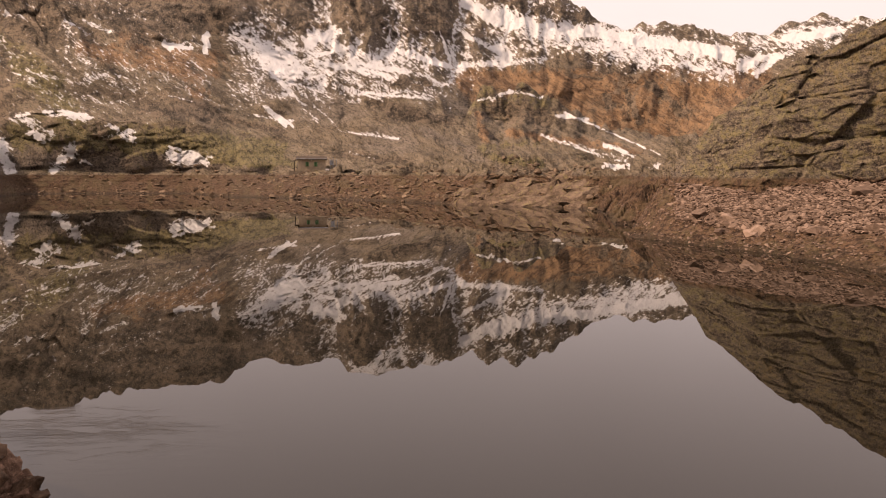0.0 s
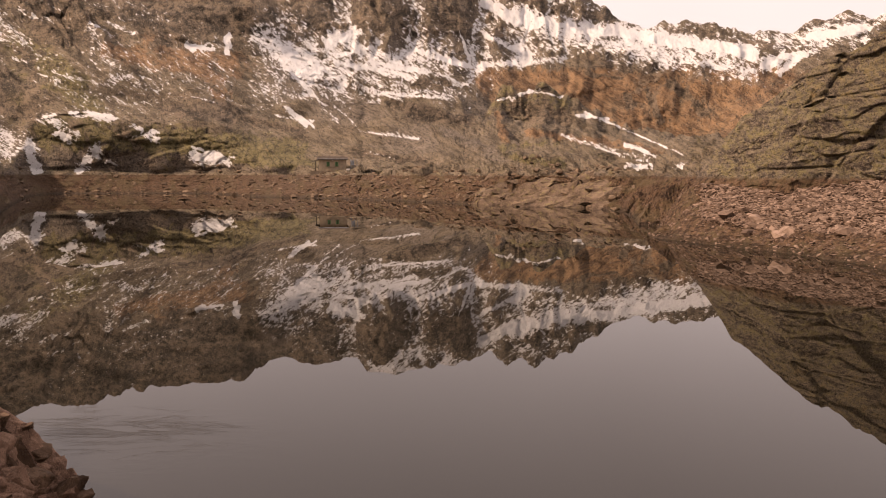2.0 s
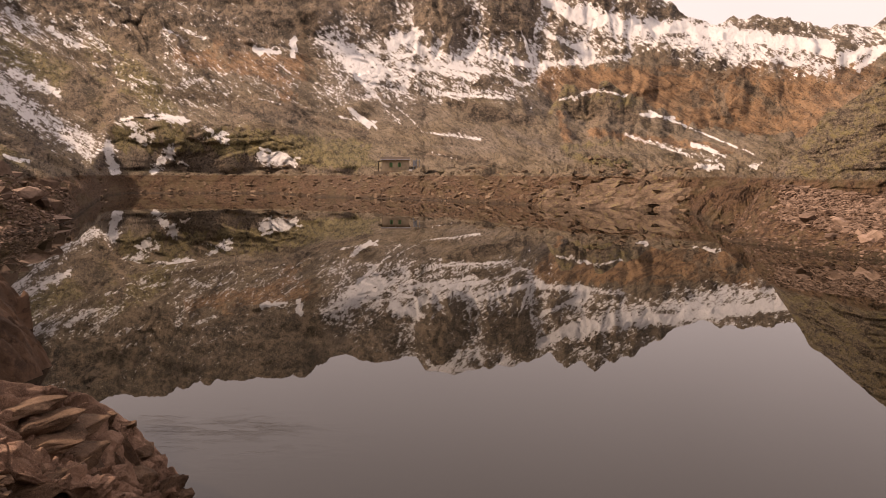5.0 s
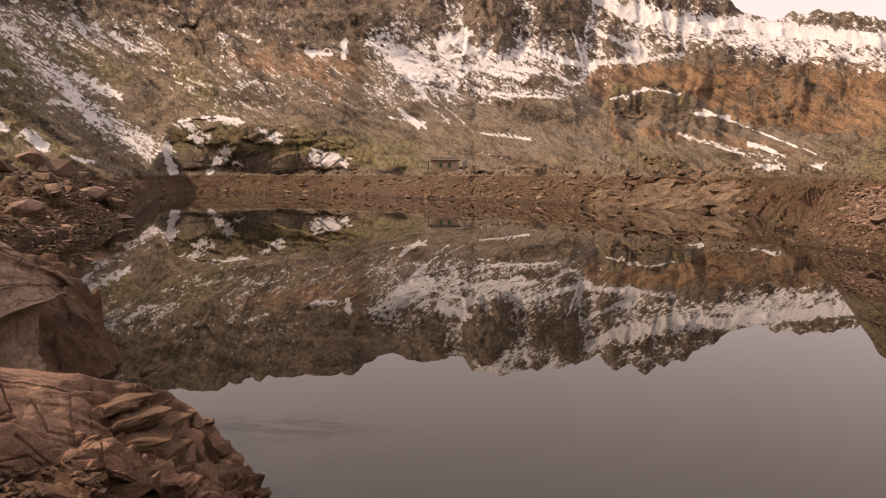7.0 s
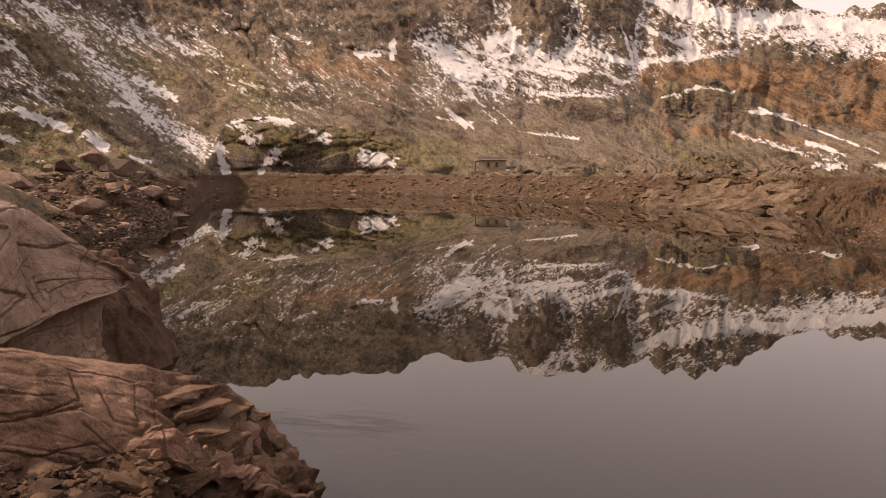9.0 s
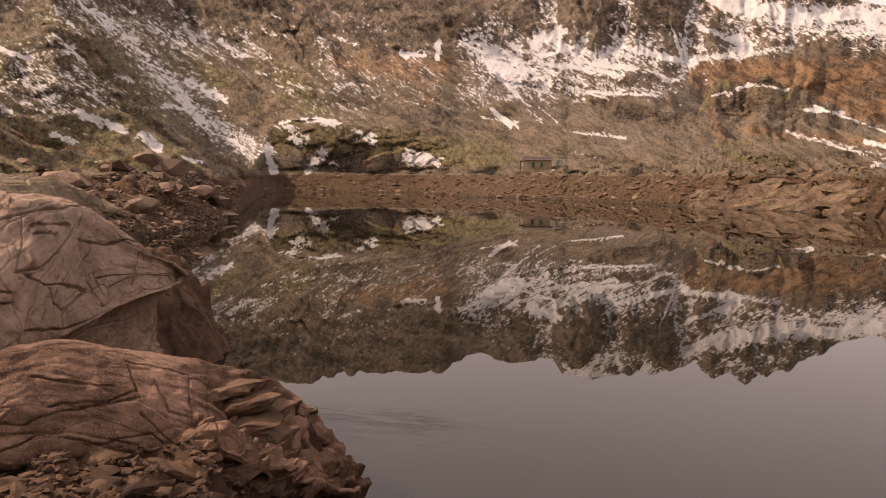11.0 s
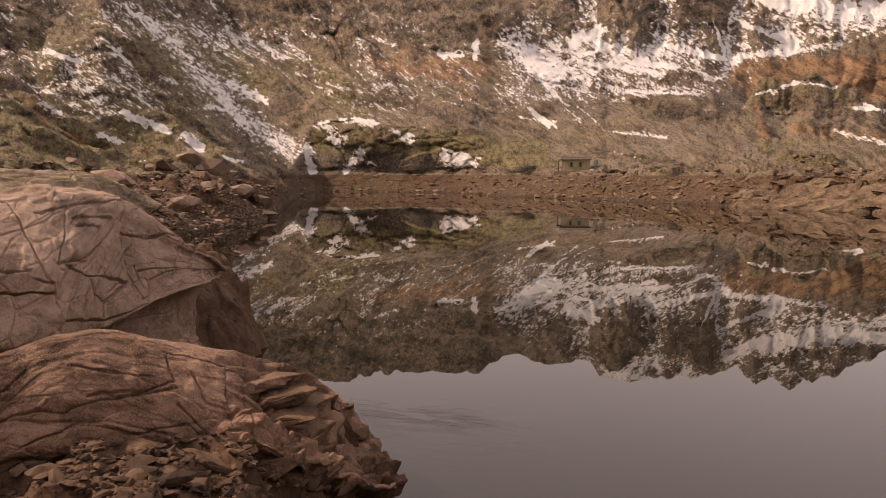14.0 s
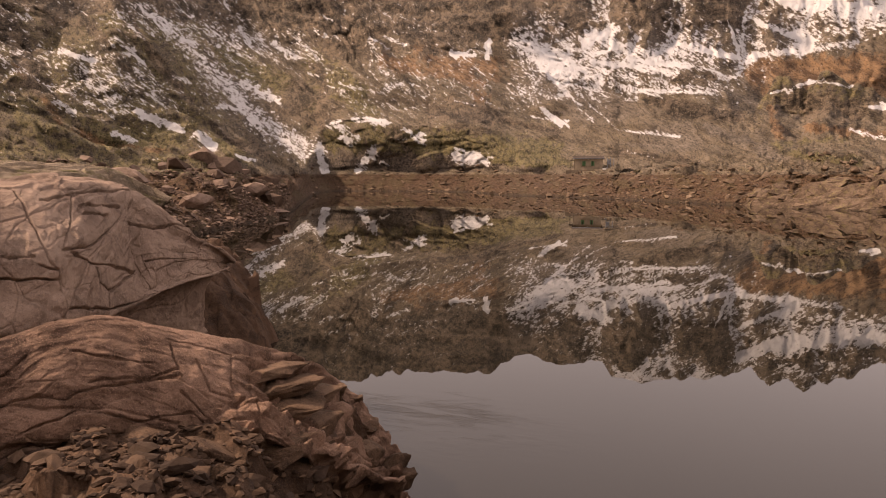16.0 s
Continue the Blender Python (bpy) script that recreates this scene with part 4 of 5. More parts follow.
far = R[:-1, :-1] > columns(((-180, 400), (-36, 340), (-17, 430), (0, 400), (16, 300), (30, 262), (34, 262), (36, 262), (47, 250), (60, 250), (180, 400)), B[:-1, :-1])[0]
left_side = B[:-1, :-1] > 15.5 + 2 * fbm(X, Y, 60, 77, 2)[:-1, :-1]
below = np.maximum.reduce([Z[:-1, :-1], Z[1:, :-1], Z[:-1, 1:], Z[1:, 1:]]) < -4.6
spur_face = (SPUR[:-1, :-1] > 0.5) & (R[:-1, :-1] > foot_r[:-1, :-1] * 0.995) & (B[:-1, :-1] > -70)
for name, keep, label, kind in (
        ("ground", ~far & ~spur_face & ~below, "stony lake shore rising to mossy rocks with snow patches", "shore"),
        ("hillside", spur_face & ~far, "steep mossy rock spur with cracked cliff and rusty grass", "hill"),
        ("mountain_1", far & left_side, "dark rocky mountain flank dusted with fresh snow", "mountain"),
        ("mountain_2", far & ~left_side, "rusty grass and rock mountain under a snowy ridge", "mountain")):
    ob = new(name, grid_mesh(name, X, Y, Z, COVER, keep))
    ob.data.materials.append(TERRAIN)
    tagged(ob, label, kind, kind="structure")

# the lake: one still sheet
bm = bmesh.new()
bmesh.ops.create_circle(bm, cap_ends=True, segments=96, radius=260)
me = bpy.data.meshes.new("water")
bm.to_mesh(me)
bm.free()
water = new("water", me)
water.data.materials.append(WATER)
tagged(water, "still dark mountain lake mirroring the slopes", "lake", kind="structure")


# ---------------------------------------------------------------- helpers for things
def part(name, bm, material, parent=None, label=""):
    """One mesh object from a bmesh, under a thing or a part."""
    me = bpy.data.meshes.new(name)
    bm.to_mesh(me)
    bm.free()
    me.materials.append(material)
    ob = new(name, me)
    ob.parent = parent
    if label:
        ob["label"] = label
    return ob


def box(x0, x1, y0, y1, z0, z1, bevel=0.02):
    bm = bmesh.new()
    bmesh.ops.create_cube(bm, size=1, matrix=Matrix.LocRotScale(((x0 + x1) / 2, (y0 + y1) / 2, (z0 + z1) / 2), None, (x1 - x0, y1 - y0, z1 - z0)))
    if bevel:
        bmesh.ops.bevel(bm, geom=bm.edges[:], offset=bevel, segments=2, affect="EDGES")
    return bm


def rod(a, b, radius, sides=8):
    bm = bmesh.new()
    a, b = Vector(a), Vector(b)
    turn = (b - a).to_track_quat("Z", "Y").to_matrix().to_4x4()
    bmesh.ops.create_cone(bm, cap_ends=True, segments=sides, radius1=radius, radius2=radius, depth=(b - a).length,
                          matrix=Matrix.Translation((a + b) / 2) @ turn)
    return bm


def stone_mesh(seed, flat, material, points=13):
    """An angular broken stone about 1 long, resting on z = 0."""
    rng = random.Random(seed)
    bm = bmesh.new()
    for _ in range(points):
        v = Vector((rng.gauss(0, 1), rng.gauss(0, 1), rng.gauss(0, 1))).normalized()
        v = Vector((v.x * 0.5, v.y * (0.32 + 0.1 * rng.random()), v.z * flat)) * (0.8 + 0.3 * rng.random())
        bm.verts.new(v)
    bmesh.ops.convex_hull(bm, input=bm.verts[:])
    for v in [v for v in bm.verts if not v.link_faces]:
        bm.verts.remove(v)
    me = bpy.data.meshes.new("stone")
    bm.to_mesh(me)
    bm.free()
    me.materials.append(material)
    return me


def heap(name, stones, material, templates):
    """Many small stones in one mesh: (place, size, turn) each."""
    verts, faces, base = [], [], 0
    shapes = []
    for me in templates:
        co = np.array([v.co[:] for v in me.vertices])
        shapes.append((co, [tuple(p.vertices) for p in me.polygons]))
    for k, (place, size, turn) in enumerate(stones):
        co, polys = shapes[k % len(shapes)]
        m = np.array(turn)
        verts.append(co @ m.T * size + np.array(place))
        faces += [tuple(i + base for i in p) for p in polys]
        base += len(co)
    me = bpy.data.meshes.new(name)
    me.from_pydata(np.concatenate(verts).tolist(), [], faces)
    me.materials.append(material)
    return new(name, me)


def turned(rng, tilt):
    return Euler((rng.gauss(0, tilt), rng.gauss(0, tilt), rng.uniform(0, 6.283))).to_matrix()


# ---------------------------------------------------------------- the near bank and its great rocks
def along(px, py, line):
    """Distance to a polyline, which side of it (left positive), and the value carried along it."""
    best = np.full(px.shape, 1e9)
    sign, value = np.ones(px.shape), np.zeros(px.shape)
    for (ax, ay, az), (bx, by, bz) in zip(line[:-1], line[1:]):
        dx, dy = bx - ax, by - ay
        t = np.clip(((px - ax) * dx + (py - ay) * dy) / (dx * dx + dy * dy), 0, 1)
        d = np.hypot(px - ax - t * dx, py - ay - t * dy)
        take = d < best
        cross = dx * (py - ay) - dy * (px - ax)
        sign = np.where(take, np.where(cross > 0, 1.0, -1.0), sign)
        value = np.where(take, az + t * (bz - az), value)
        best = np.where(take, d, best)
    return best, sign, value


EDGE = ((-14, 17.5, 0), (-12.2, 15.6, 0), (-10.6, 14.0, 0), (-9.3, 12.6, 0), (-8.0, 11.0, 0), (-7.0, 9.9, 0), (-6.1, 9.1, 0), (-5.15, 8.5, 0), (-4.75, 7.9, 0),
        (-4.45, 7.0, 0), (-3.9, 5.9, 0), (-2.9, 4.3, 0), (-1.5, 2.6, 0), (1.5, 0.8, 0), (8, -1.5, 0), (20, -6, 0))


def bank_height(x, y):
    d, s, _ = along(x, y, EDGE)
    d = d * -s + 0.3 * fbm(x, y, 1.3, 400, 4)            # metres inland
    gap, own = blocks(x + 0.3 * y, y * 1.3, 0.42, 410)
    rim = -0.9 + 2.0 * smooth(d, -0.5, 1.0) + 0.34 * (own - 0.5) * smooth(d, 0, 0.5) - 0.1 * (1 - smooth(gap, 0, 0.12))
    rise = 0.75 * smooth(d, 0.5, 2.0)
    far_low = smooth(np.hypot(x + 9.3, y - 11.0), 4.6, 1.6) * 1.6   # the cleft between the rocks lies low
    return rim + rise - far_low + 0.08 * fbm(x, y, 0.6, 420, 4)


def eased_rows(p, n, axis):
    """Smooth curves through control places (Catmull-Rom), n steps a span."""
    p = np.moveaxis(p, axis, 0)
    q = np.concatenate([2 * p[:1] - p[1:2], p, 2 * p[-1:] - p[-2:-1]])
    t = np.linspace(0, 1, n, endpoint=False).reshape((-1,) + (1,) * (p.ndim - 1))
    out = []
    for k in range(len(p) - 1):
        a, b, c, d = q[k], q[k + 1], q[k + 2], q[k + 3]
        out.append(0.5 * (2 * b + (c - a) * t + (2 * a - 5 * b + 4 * c - d) * t * t + (3 * b - a - 3 * c + d) * t ** 3))
    return np.moveaxis(np.concatenate(out + [p[-1:]]), 0, axis)


def rock_sheet(name, rows, along_n, down_n, relief, material):
    """A rock whose outline runs through rows of places, roughened along its own normal."""
    p = eased_rows(eased_rows(np.array(rows, float), along_n, 0), down_n, 1)
    n = np.cross(np.gradient(p, axis=1), np.gradient(p, axis=0))
    n /= np.linalg.norm(n, axis=2, keepdims=True) + 1e-9
    step_a = np.linalg.norm(np.diff(p, axis=0, prepend=p[:1]), axis=2).mean(axis=1)
    step_d = np.linalg.norm(np.diff(p, axis=1, prepend=p[:, :1]), axis=2).mean(axis=0)
    a, d = np.meshgrid(np.cumsum(step_a), np.cumsum(step_d), indexing="ij")
    u, v = np.meshgrid(np.arange(p.shape[0]) / along_n, np.arange(p.shape[1]) / down_n, indexing="ij")
    p = p + n * relief(a, d, u, v)[..., None]
    ob = new(name, grid_mesh(name, p[..., 0], p[..., 1], p[..., 2]))
    ob.data.materials.append(material)
    return ob


def cracks(u, v, lines, su, sv, wide, a, d):
    """How far each place lies inside a crack, 1 in its bed, 0 on the open face."""
    deep = np.zeros(u.shape)
    wob_u, wob_v = 0.022 * fbm(a, d, 0.3, 501, 4), 0.022 * fbm(a, d, 0.3, 505, 4)
    thick = wide * (0.75 + 0.9 * fbm(a, d, 0.5, 509, 2))
    for k, line in enumerate(lines):
        for (u0, v0), (u1, v1) in zip(line[:-1], line[1:]):
            du, dv = (u1 - u0) * su, (v1 - v0) * sv
            pu, pv = (u - u0) * su + wob_u, (v - v0) * sv + wob_v
            t = np.clip((pu * du + pv * dv) / (du * du + dv * dv), 0, 1)
            deep = np.maximum(deep, 1 - smooth(np.hypot(pu - t * du, pv - t * dv), 0.25 * thick, thick))
    return deep


# the near whaleback: its back, and the foot of the face towards the open bank
RIDGE = ((-6.5, 2.2, 1.5), (-6.77, 3.37, 2.64), (-6.84, 4.41, 2.62), (-6.75, 4.86, 2.68), (-6.58, 5.3, 2.65), (-6.2, 5.81, 2.44), (-5.92, 6.38, 2.21), (-5.78, 6.98, 1.95), (-5.99, 8.03, 1.45),
         (-5.66, 8.45, 0.81), (-5.02, 8.22, 0.43))
FRONT = ((-5.9, 1.9, 1.4), (-6.17, 3.01, 1.95), (-6.34, 4.0, 1.9), (-6.24, 4.38, 1.86), (-6.02, 4.73, 1.8), (-5.69, 5.13, 1.7), (-5.34, 5.44, 1.6), (-4.95, 5.73, 1.42), (-4.76, 6.2, 1.0), (-4.7, 7.04, 0.4),
         (-4.81, 8.09, -0.1))
rows = []
for (rx, ry, rz), (fx, fy, fz) in zip(RIDGE, FRONT):
    hx, hy, hz = fx - rx, fy - ry, fz - rz
    long = math.hypot(hx, hy)
    bx, by = -hx / long, -hy / long
    rows.append([(rx + bx * 1.1, ry + by * 1.1, max(rz - 1.5, -0.5)), (rx + bx * 0.8, ry + by * 0.8, rz - 0.62), (rx + bx * 0.35, ry + by * 0.35, rz - 0.12), (rx, ry, rz),
                 (rx + hx * 0.42, ry + hy * 0.42, rz + hz * 0.20), (rx + hx * 0.78, ry + hy * 0.78, rz + hz * 0.52), (fx + hx * 0.02, fy + hy * 0.02, rz + hz * 0.86),
                 (fx - hx * 0.16, fy - hy * 0.16, fz - 0.05), (fx - hx * 0.25, fy - hy * 0.25, fz - 0.6)])
BOULDER_CRACKS = (
    ((4.75, 3.5), (5.3, 3.45), (5.75, 3.6), (5.8, 4.4), (5.95, 5.1)), ((4.8, 3.6), (4.95, 4.4), (4.5, 4.8), (3.6, 5.0)), ((1.2, 4.6), (2.1, 4.3), (2.4, 3.9)),
    ((1.0, 5.2), (2.2, 5.05), (3.2, 5.3), (4.2, 5.0), (5.0, 4.6)), ((2.2, 6.0), (3.4, 5.6), (4.4, 5.9)), ((5.0, 5.0), (5.6, 5.7), (6.4, 5.4)), ((4.4, 5.9), (5.2, 5.5), (5.9, 6.2)),
    ((5.2, 4.0), (5.5, 4.8), (5.9, 4.9)), ((6.1, 3.2), (6.2, 4.6), (6.5, 5.9)), ((3.3, 4.2), (3.9, 4.5), (4.6, 4.35)))


def boulder_relief(a, d, u, v):
    split = smooth(u + 0.25 * fbm(a, d, 0.8, 433, 3), 5.6, 6.6) * smooth(v, 2.6, 3.4)
    face = smooth(v, 3.9, 5.0)
    r = 0.07 * fbm(a, d, 1.3, 452, 4) + 0.018 * fbm(a, d, 0.25, 455, 4)
    for size, lean, amount, groove, seed in ((0.85, 0.5, 0.16, 0.035, 445), (0.36, 0.6, 0.10, 0.02, 447), (0.16, 0.6, 0.045, 0.006, 449)):
        high, gap = facets(a * 0.6 + 0.45 * d + 0.25 * fbm(a, d, 0.9, 440, 2), d * 1.5 - 0.3 * a, size, seed, lean, 45.0)
        r = r + (0.14 + 0.42 * face + 1.6 * split) * (amount * high - groove * (1 - smooth(gap, 0.0, 0.08)))
    # the split end stands in steps
    stair = (d * 3.1 + 0.6 * fbm(a, d, 0.7, 461, 3) + 0.25 * a)
    r = r + split * 0.16 * (np.floor(stair) - stair)
    return r - 0.034 * cracks(u, v, BOULDER_CRACKS, 0.55, 0.28, 0.013, a, d)


# the cracked slab behind it, steep towards the cleft, ending in an overhanging nose
SLAB_TOP = ((-8.5, 3.4, 1.6), (-8.92, 4.86, 3.85), (-9.16, 6.16, 3.84), (-9.47, 7.23, 3.88), (-9.95, 8.5, 3.82), (-9.97, 9.06, 3.63), (-9.56, 9.45, 3.12), (-9.41, 9.99, 2.78), (-9.37, 10.41, 2.42))
SLAB_MID = ((-7.6, 2.9, 1.5), (-7.9, 4.23, 3.3), (-7.8, 5.14, 3.21), (-7.87, 5.87, 3.13), (-8.8, 7.39, 3.07), (-9.21, 8.26, 2.96), (-9.1, 8.92, 2.75), (-9.16, 9.68, 2.57), (-9.3, 10.33, 2.38))
SLAB_LOW = ((-7.3, 2.7, 1.4), (-7.57, 4.0, 2.66), (-7.49, 4.87, 2.52), (-7.51, 5.52, 2.47), (-8.09, 6.68, 2.29), (-8.66, 7.82, 2.28), (-8.84, 8.62, 2.33), (-9.03, 9.52, 2.34), (-9.26, 10.24, 2.34))
slab_rows = []
for k, (t, m, b) in enumerate(zip(SLAB_TOP, SLAB_MID, SLAB_LOW)):
    ox, oy = -0.83, 0.30 - 0.03 * k
    slab_rows.append([(t[0] + ox * 5.0, t[1] + oy * 3.0, 0.6), (t[0] + ox * 3.8, t[1] + oy * 2.6, t[2] - 0.9), (t[0] + ox * 1.4, t[1] + oy, t[2] - 0.05), t,
                      ((t[0] + m[0]) / 2 + 0.03, (t[1] + m[1]) / 2, (t[2] + m[2]) / 2 + 0.04), m, ((m[0] + b[0]) / 2, (m[1] + b[1]) / 2, (m[2] + b[2]) / 2 + 0.02), b,
                      (b[0] - 0.30, b[1] - 0.12, b[2] - 0.14), (b[0] - 0.30, b[1] - 0.22, b[2] - 0.8), (b[0] - 0.22, b[1] - 0.3, b[2] - 1.6), (b[0] - 0.2, b[1] - 0.3, -0.6)])
# lines of the joints: station along the slab, then 3 on its brow to 7 on its lower edge
SLAB_CRACKS = (
    ((2.05, 3.1), (2.4, 4.1), (2.7, 4.85), (2.98, 5.45), (3.02, 6.4), (3.06, 6.9)), ((3.1, 3.6), (3.13, 4.3), (3.03, 4.8), (3.56, 5.5), (4.1, 5.75), (4.74, 6.1)),
    ((4.52, 3.3), (4.58, 4.0), (4.4, 4.4), (4.72, 5.15), (5.29, 6.95)), ((2.55, 3.7), (3.1, 3.58), (4.4, 3.26)), ((3.22, 3.9), (4.1, 4.0)), ((3.3, 4.15), (3.8, 4.25)),
    ((2.0, 5.0), (2.56, 5.0)), ((2.64, 5.2), (2.98, 5.45)), ((3.02, 4.86), (3.44, 4.98), (3.83, 4.7)), ((1.2, 5.8), (2.0, 5.7), (2.55, 5.68), (3.0, 5.8)),
    ((3.56, 5.6), (3.67, 6.05), (3.91, 6.35), (4.8, 6.05)), ((3.91, 6.35), (3.98, 6.9)), ((4.5, 4.4), (5.3, 4.2), (6.09, 3.1)), ((5.17, 5.55), (6.27, 5.05)), ((5.09, 5.35), (5.23, 6.2)),
    ((3.1, 6.55), (3.9, 6.75), (5.2, 6.95)), ((6.2, 3.2), (6.1, 6.1)))


def slab_relief(a, d, u, v):
    r = 0.05 * fbm(a, d, 1.2, 480, 4) + 0.012 * fbm(a, d, 0.2, 482, 4)
    for size, amount, groove, seed in ((0.9, 0.10, 0.022, 470), (0.4, 0.045, 0.014, 475)):
        high, gap = facets(a * 0.7 + 0.3 * fbm(a, d, 1.0, 465, 3), d + 0.25 * a, size, seed, 0.4, 60.0)
        r = r + amount * high * (1 + smooth(v, 7.2, 8.0)) - groove * (1 - smooth(gap, 0.0, 0.05))
    # the end block lies a little back behind the long joint
    r = r - 0.07 * smooth(u - 4.45 - 0.2 * np.clip(v - 4.5, 0, 3), -0.03, 0.03) * smooth(v, 3.6, 4.0) * (1 - smooth(v, 6.6, 7.0))
    return r - 0.06 * cracks(u, v, SLAB_CRACKS, 1.15, 0.33, 0.019, a, d)


# mossy bedrock in layers behind the slab
LAYER_TOP = ((-14.6, 5.5, 1.6), (-14.28, 8.36, 4.19), (-14.02, 9.68, 4.1), (-14.23, 11.04, 4.1), (-14.43, 12.35, 4.05), (-14.31, 13.2, 3.84), (-13.5, 13.4, 3.35))
LAYER_LOW = ((-12.9, 4.8, 1.4), (-12.59, 7.31, 3.7), (-12.0, 8.2, 3.6), (-11.92, 9.13, 3.5), (-12.21, 10.32, 3.4), (-12.89, 11.79, 3.3), (-12.97, 12.6, 3.2))
layer_rows = []
for t, b in zip(LAYER_TOP, LAYER_LOW):
    m = [(t[i] + b[i]) / 2 for i in range(3)]
    layer_rows.append([(t[0] - 3.6, t[1] + 1.6, 0.6), (t[0] - 1.6, t[1] + 0.8, t[2] - 0.15), t, (m[0], m[1], m[2] + 0.10), b, (b[0] + 0.35, b[1] - 0.15, b[2] - 0.5), (b[0] + 0.6, b[1] - 0.3, 0.4)])


def layer_relief(a, d, u, v):
    stair = d * 2.6 + 0.5 * fbm(a, d, 1.4, 523, 3) + 0.22 * a
    high, gap = facets(a * 0.5, d * 1.4, 0.7, 527, 0.5, 40.0)
    return 0.16 * (np.floor(stair) - stair) + 0.10 * high - 0.05 * (1 - smooth(gap, 0, 0.08)) + 0.07 * fbm(a, d, 1.0, 529, 4)


def patch(name, x0, x1, y0, y1, step, fun, floor, material):
    px, py = np.meshgrid(np.arange(x0, x1, step), np.arange(y0, y1, step), indexing="ij")
    pz = fun(px, py)
    low = floor(px, py)
    keep = (pz > low)[:-1, :-1] | (pz > low)[1:, 1:] | (pz > low)[1:, :-1] | (pz > low)[:-1, 1:]
    ob = new(name, grid_mesh(name, px, py, np.maximum(pz, low - 0.25), None, keep))
    ob.data.materials.append(material)
    return ob


bank = patch("ground_2", -24, 22, -14, 18, 0.07, bank_height, lambda x, y: np.full(x.shape, -0.8), BANK)
tagged(bank, "broken brown rock bank at the water's edge", "shore", kind="structure")
boulder = rock_sheet("boulder", rows, 56, 40, boulder_relief, GRANITE)
tagged(boulder, "rounded pink granite boulder split into ledges above the water", "boulder")
slab = rock_sheet("boulder", slab_rows, 84, 40, slab_relief, SLAB)
tagged(slab, "large sloping grey-pink granite slab crossed by cracks", "rock")
layered = rock_sheet("boulder", layer_rows, 40, 40, layer_relief, MOSSROCK)
tagged(layered, "layered grey bedrock with olive moss behind the slab", "rock")

# ---------------------------------------------------------------- loose stones
SHAPES = [stone_mesh(k, 0.16 + 0.02 * (k % 5), RUBBLE) for k in range(14)]
ROUGH = [stone_mesh(50 + k, 0.27 + 0.02 * (k % 4), RUBBLE, 16) for k in range(8)]
NEARS = [stone_mesh(90 + k, 0.17 + 0.03 * (k % 4), PEBBLE, 18) for k in range(12)]


def scatter(rng, count, b0, b1, inner, outer, lo, hi, tilt, power=2.2):
    """Places on the land, as parts of the way from the shore to the slope's foot."""
    pick = np.random.RandomState(rng.randrange(10 ** 6))
    b = pick.uniform(b0, b1, count * 4)
    s, f = columns(SHORE, b)[0], columns(FOOT, b)[0]
    r = s + (f - s) * pick.uniform(inner, outer, count * 4)
    x, y = -np.sin(np.radians(b)) * r, np.cos(np.radians(b)) * r
    z = ground_z(x, y)
    dry = np.nonzero(z > -0.15)[0][:count]
    size = lo + (hi - lo) * pick.uniform(0, 1, count * 4) ** power
    return [((x[k], y[k], z[k] + size[k] * 0.05), size[k], turned(rng, tilt)) for k in dry]


def loose(name, stones, shapes, label, category, group):
    for k, (place, size, turn) in enumerate(stones):
        ob = new(name, shapes[k % len(shapes)])
        ob.matrix_world = Matrix.Translation(place) @ turn.to_4x4() @ Matrix.Scale(size, 4)
        tagged(ob, label, category, group)


rng = random.Random(5)
loose("stone", scatter(rng, 85, -36, -18, 0.3, 1.0, 0.45, 1.15, 0.25), SHAPES, "flat pinkish broken stone on the rubble slope", "stone", "stones on the rubble slope")
loose("stone", scatter(rng, 16, -35, -20, 0.2, 0.9, 0.9, 1.8, 0.15, 1.5), ROUGH, "large angular brown block lying in rubble", "stone", "blocks in the rubble")
tagged(heap("rubble", scatter(rng, 11000, -37, -18.5, 0.30, 1.0, 0.10, 0.55, 0.3, 1.6) + scatter(rng, 3000, -37, -14.4, 0.0, 1.0, 0.08, 0.35, 0.3, 1.8), RUBBLE, SHAPES + ROUGH),
       "slope of small pinkish broken stones", "rubble", kind="stuff")
loose("stone", scatter(rng, 30, 35.5, 50, 0.05, 1.1, 0.5, 2.4, 0.2), ROUGH + SHAPES, "brown broken stone on the lake shore", "stone", "stones on the side shore")
tagged(heap("shingle", scatter(rng, 4000, 35, 52, 0.0, 0.9, 0.12, 0.6, 0.25), RUBBLE, SHAPES + ROUGH), "reddish shingle and broken stones by the water", "shingle", kind="stuff")
tagged(heap("shingle", scatter(rng, 2600, -12.5, 33, 0.0, 1.3, 0.2, 1.7, 0.14, 4.5), SHINGLE, ROUGH), "brown stones along the far waterline", "shingle", kind="stuff")


def near_stones(rng, count, x0, x1, y0, y1, lo, hi, cleft=False):
    """Places on the open bank or in the cleft, clear of the great rocks."""
    pick = np.random.RandomState(rng.randrange(10 ** 6))
    x, y = pick.uniform(x0, x1, count * 12), pick.uniform(y0, y1, count * 12)
    base = bank_height(x, y)
    if cleft:
        d, side, _ = along(x, y, RIDGE)
        free = (base > -0.1) & (side > 0) & (d > 0.7) & (along(x, y, SLAB_LOW)[1] < 0)
    else:
        free = (base > 0.2) & (along(x, y, FRONT)[1] < 0)
    size = lo + (hi - lo) * pick.uniform(0, 1, count * 12) ** 2.2
    return [((x[k], y[k], base[k] + size[k] * 0.07), size[k], turned(rng, 0.28)) for k in np.nonzero(free)[0][:count]]


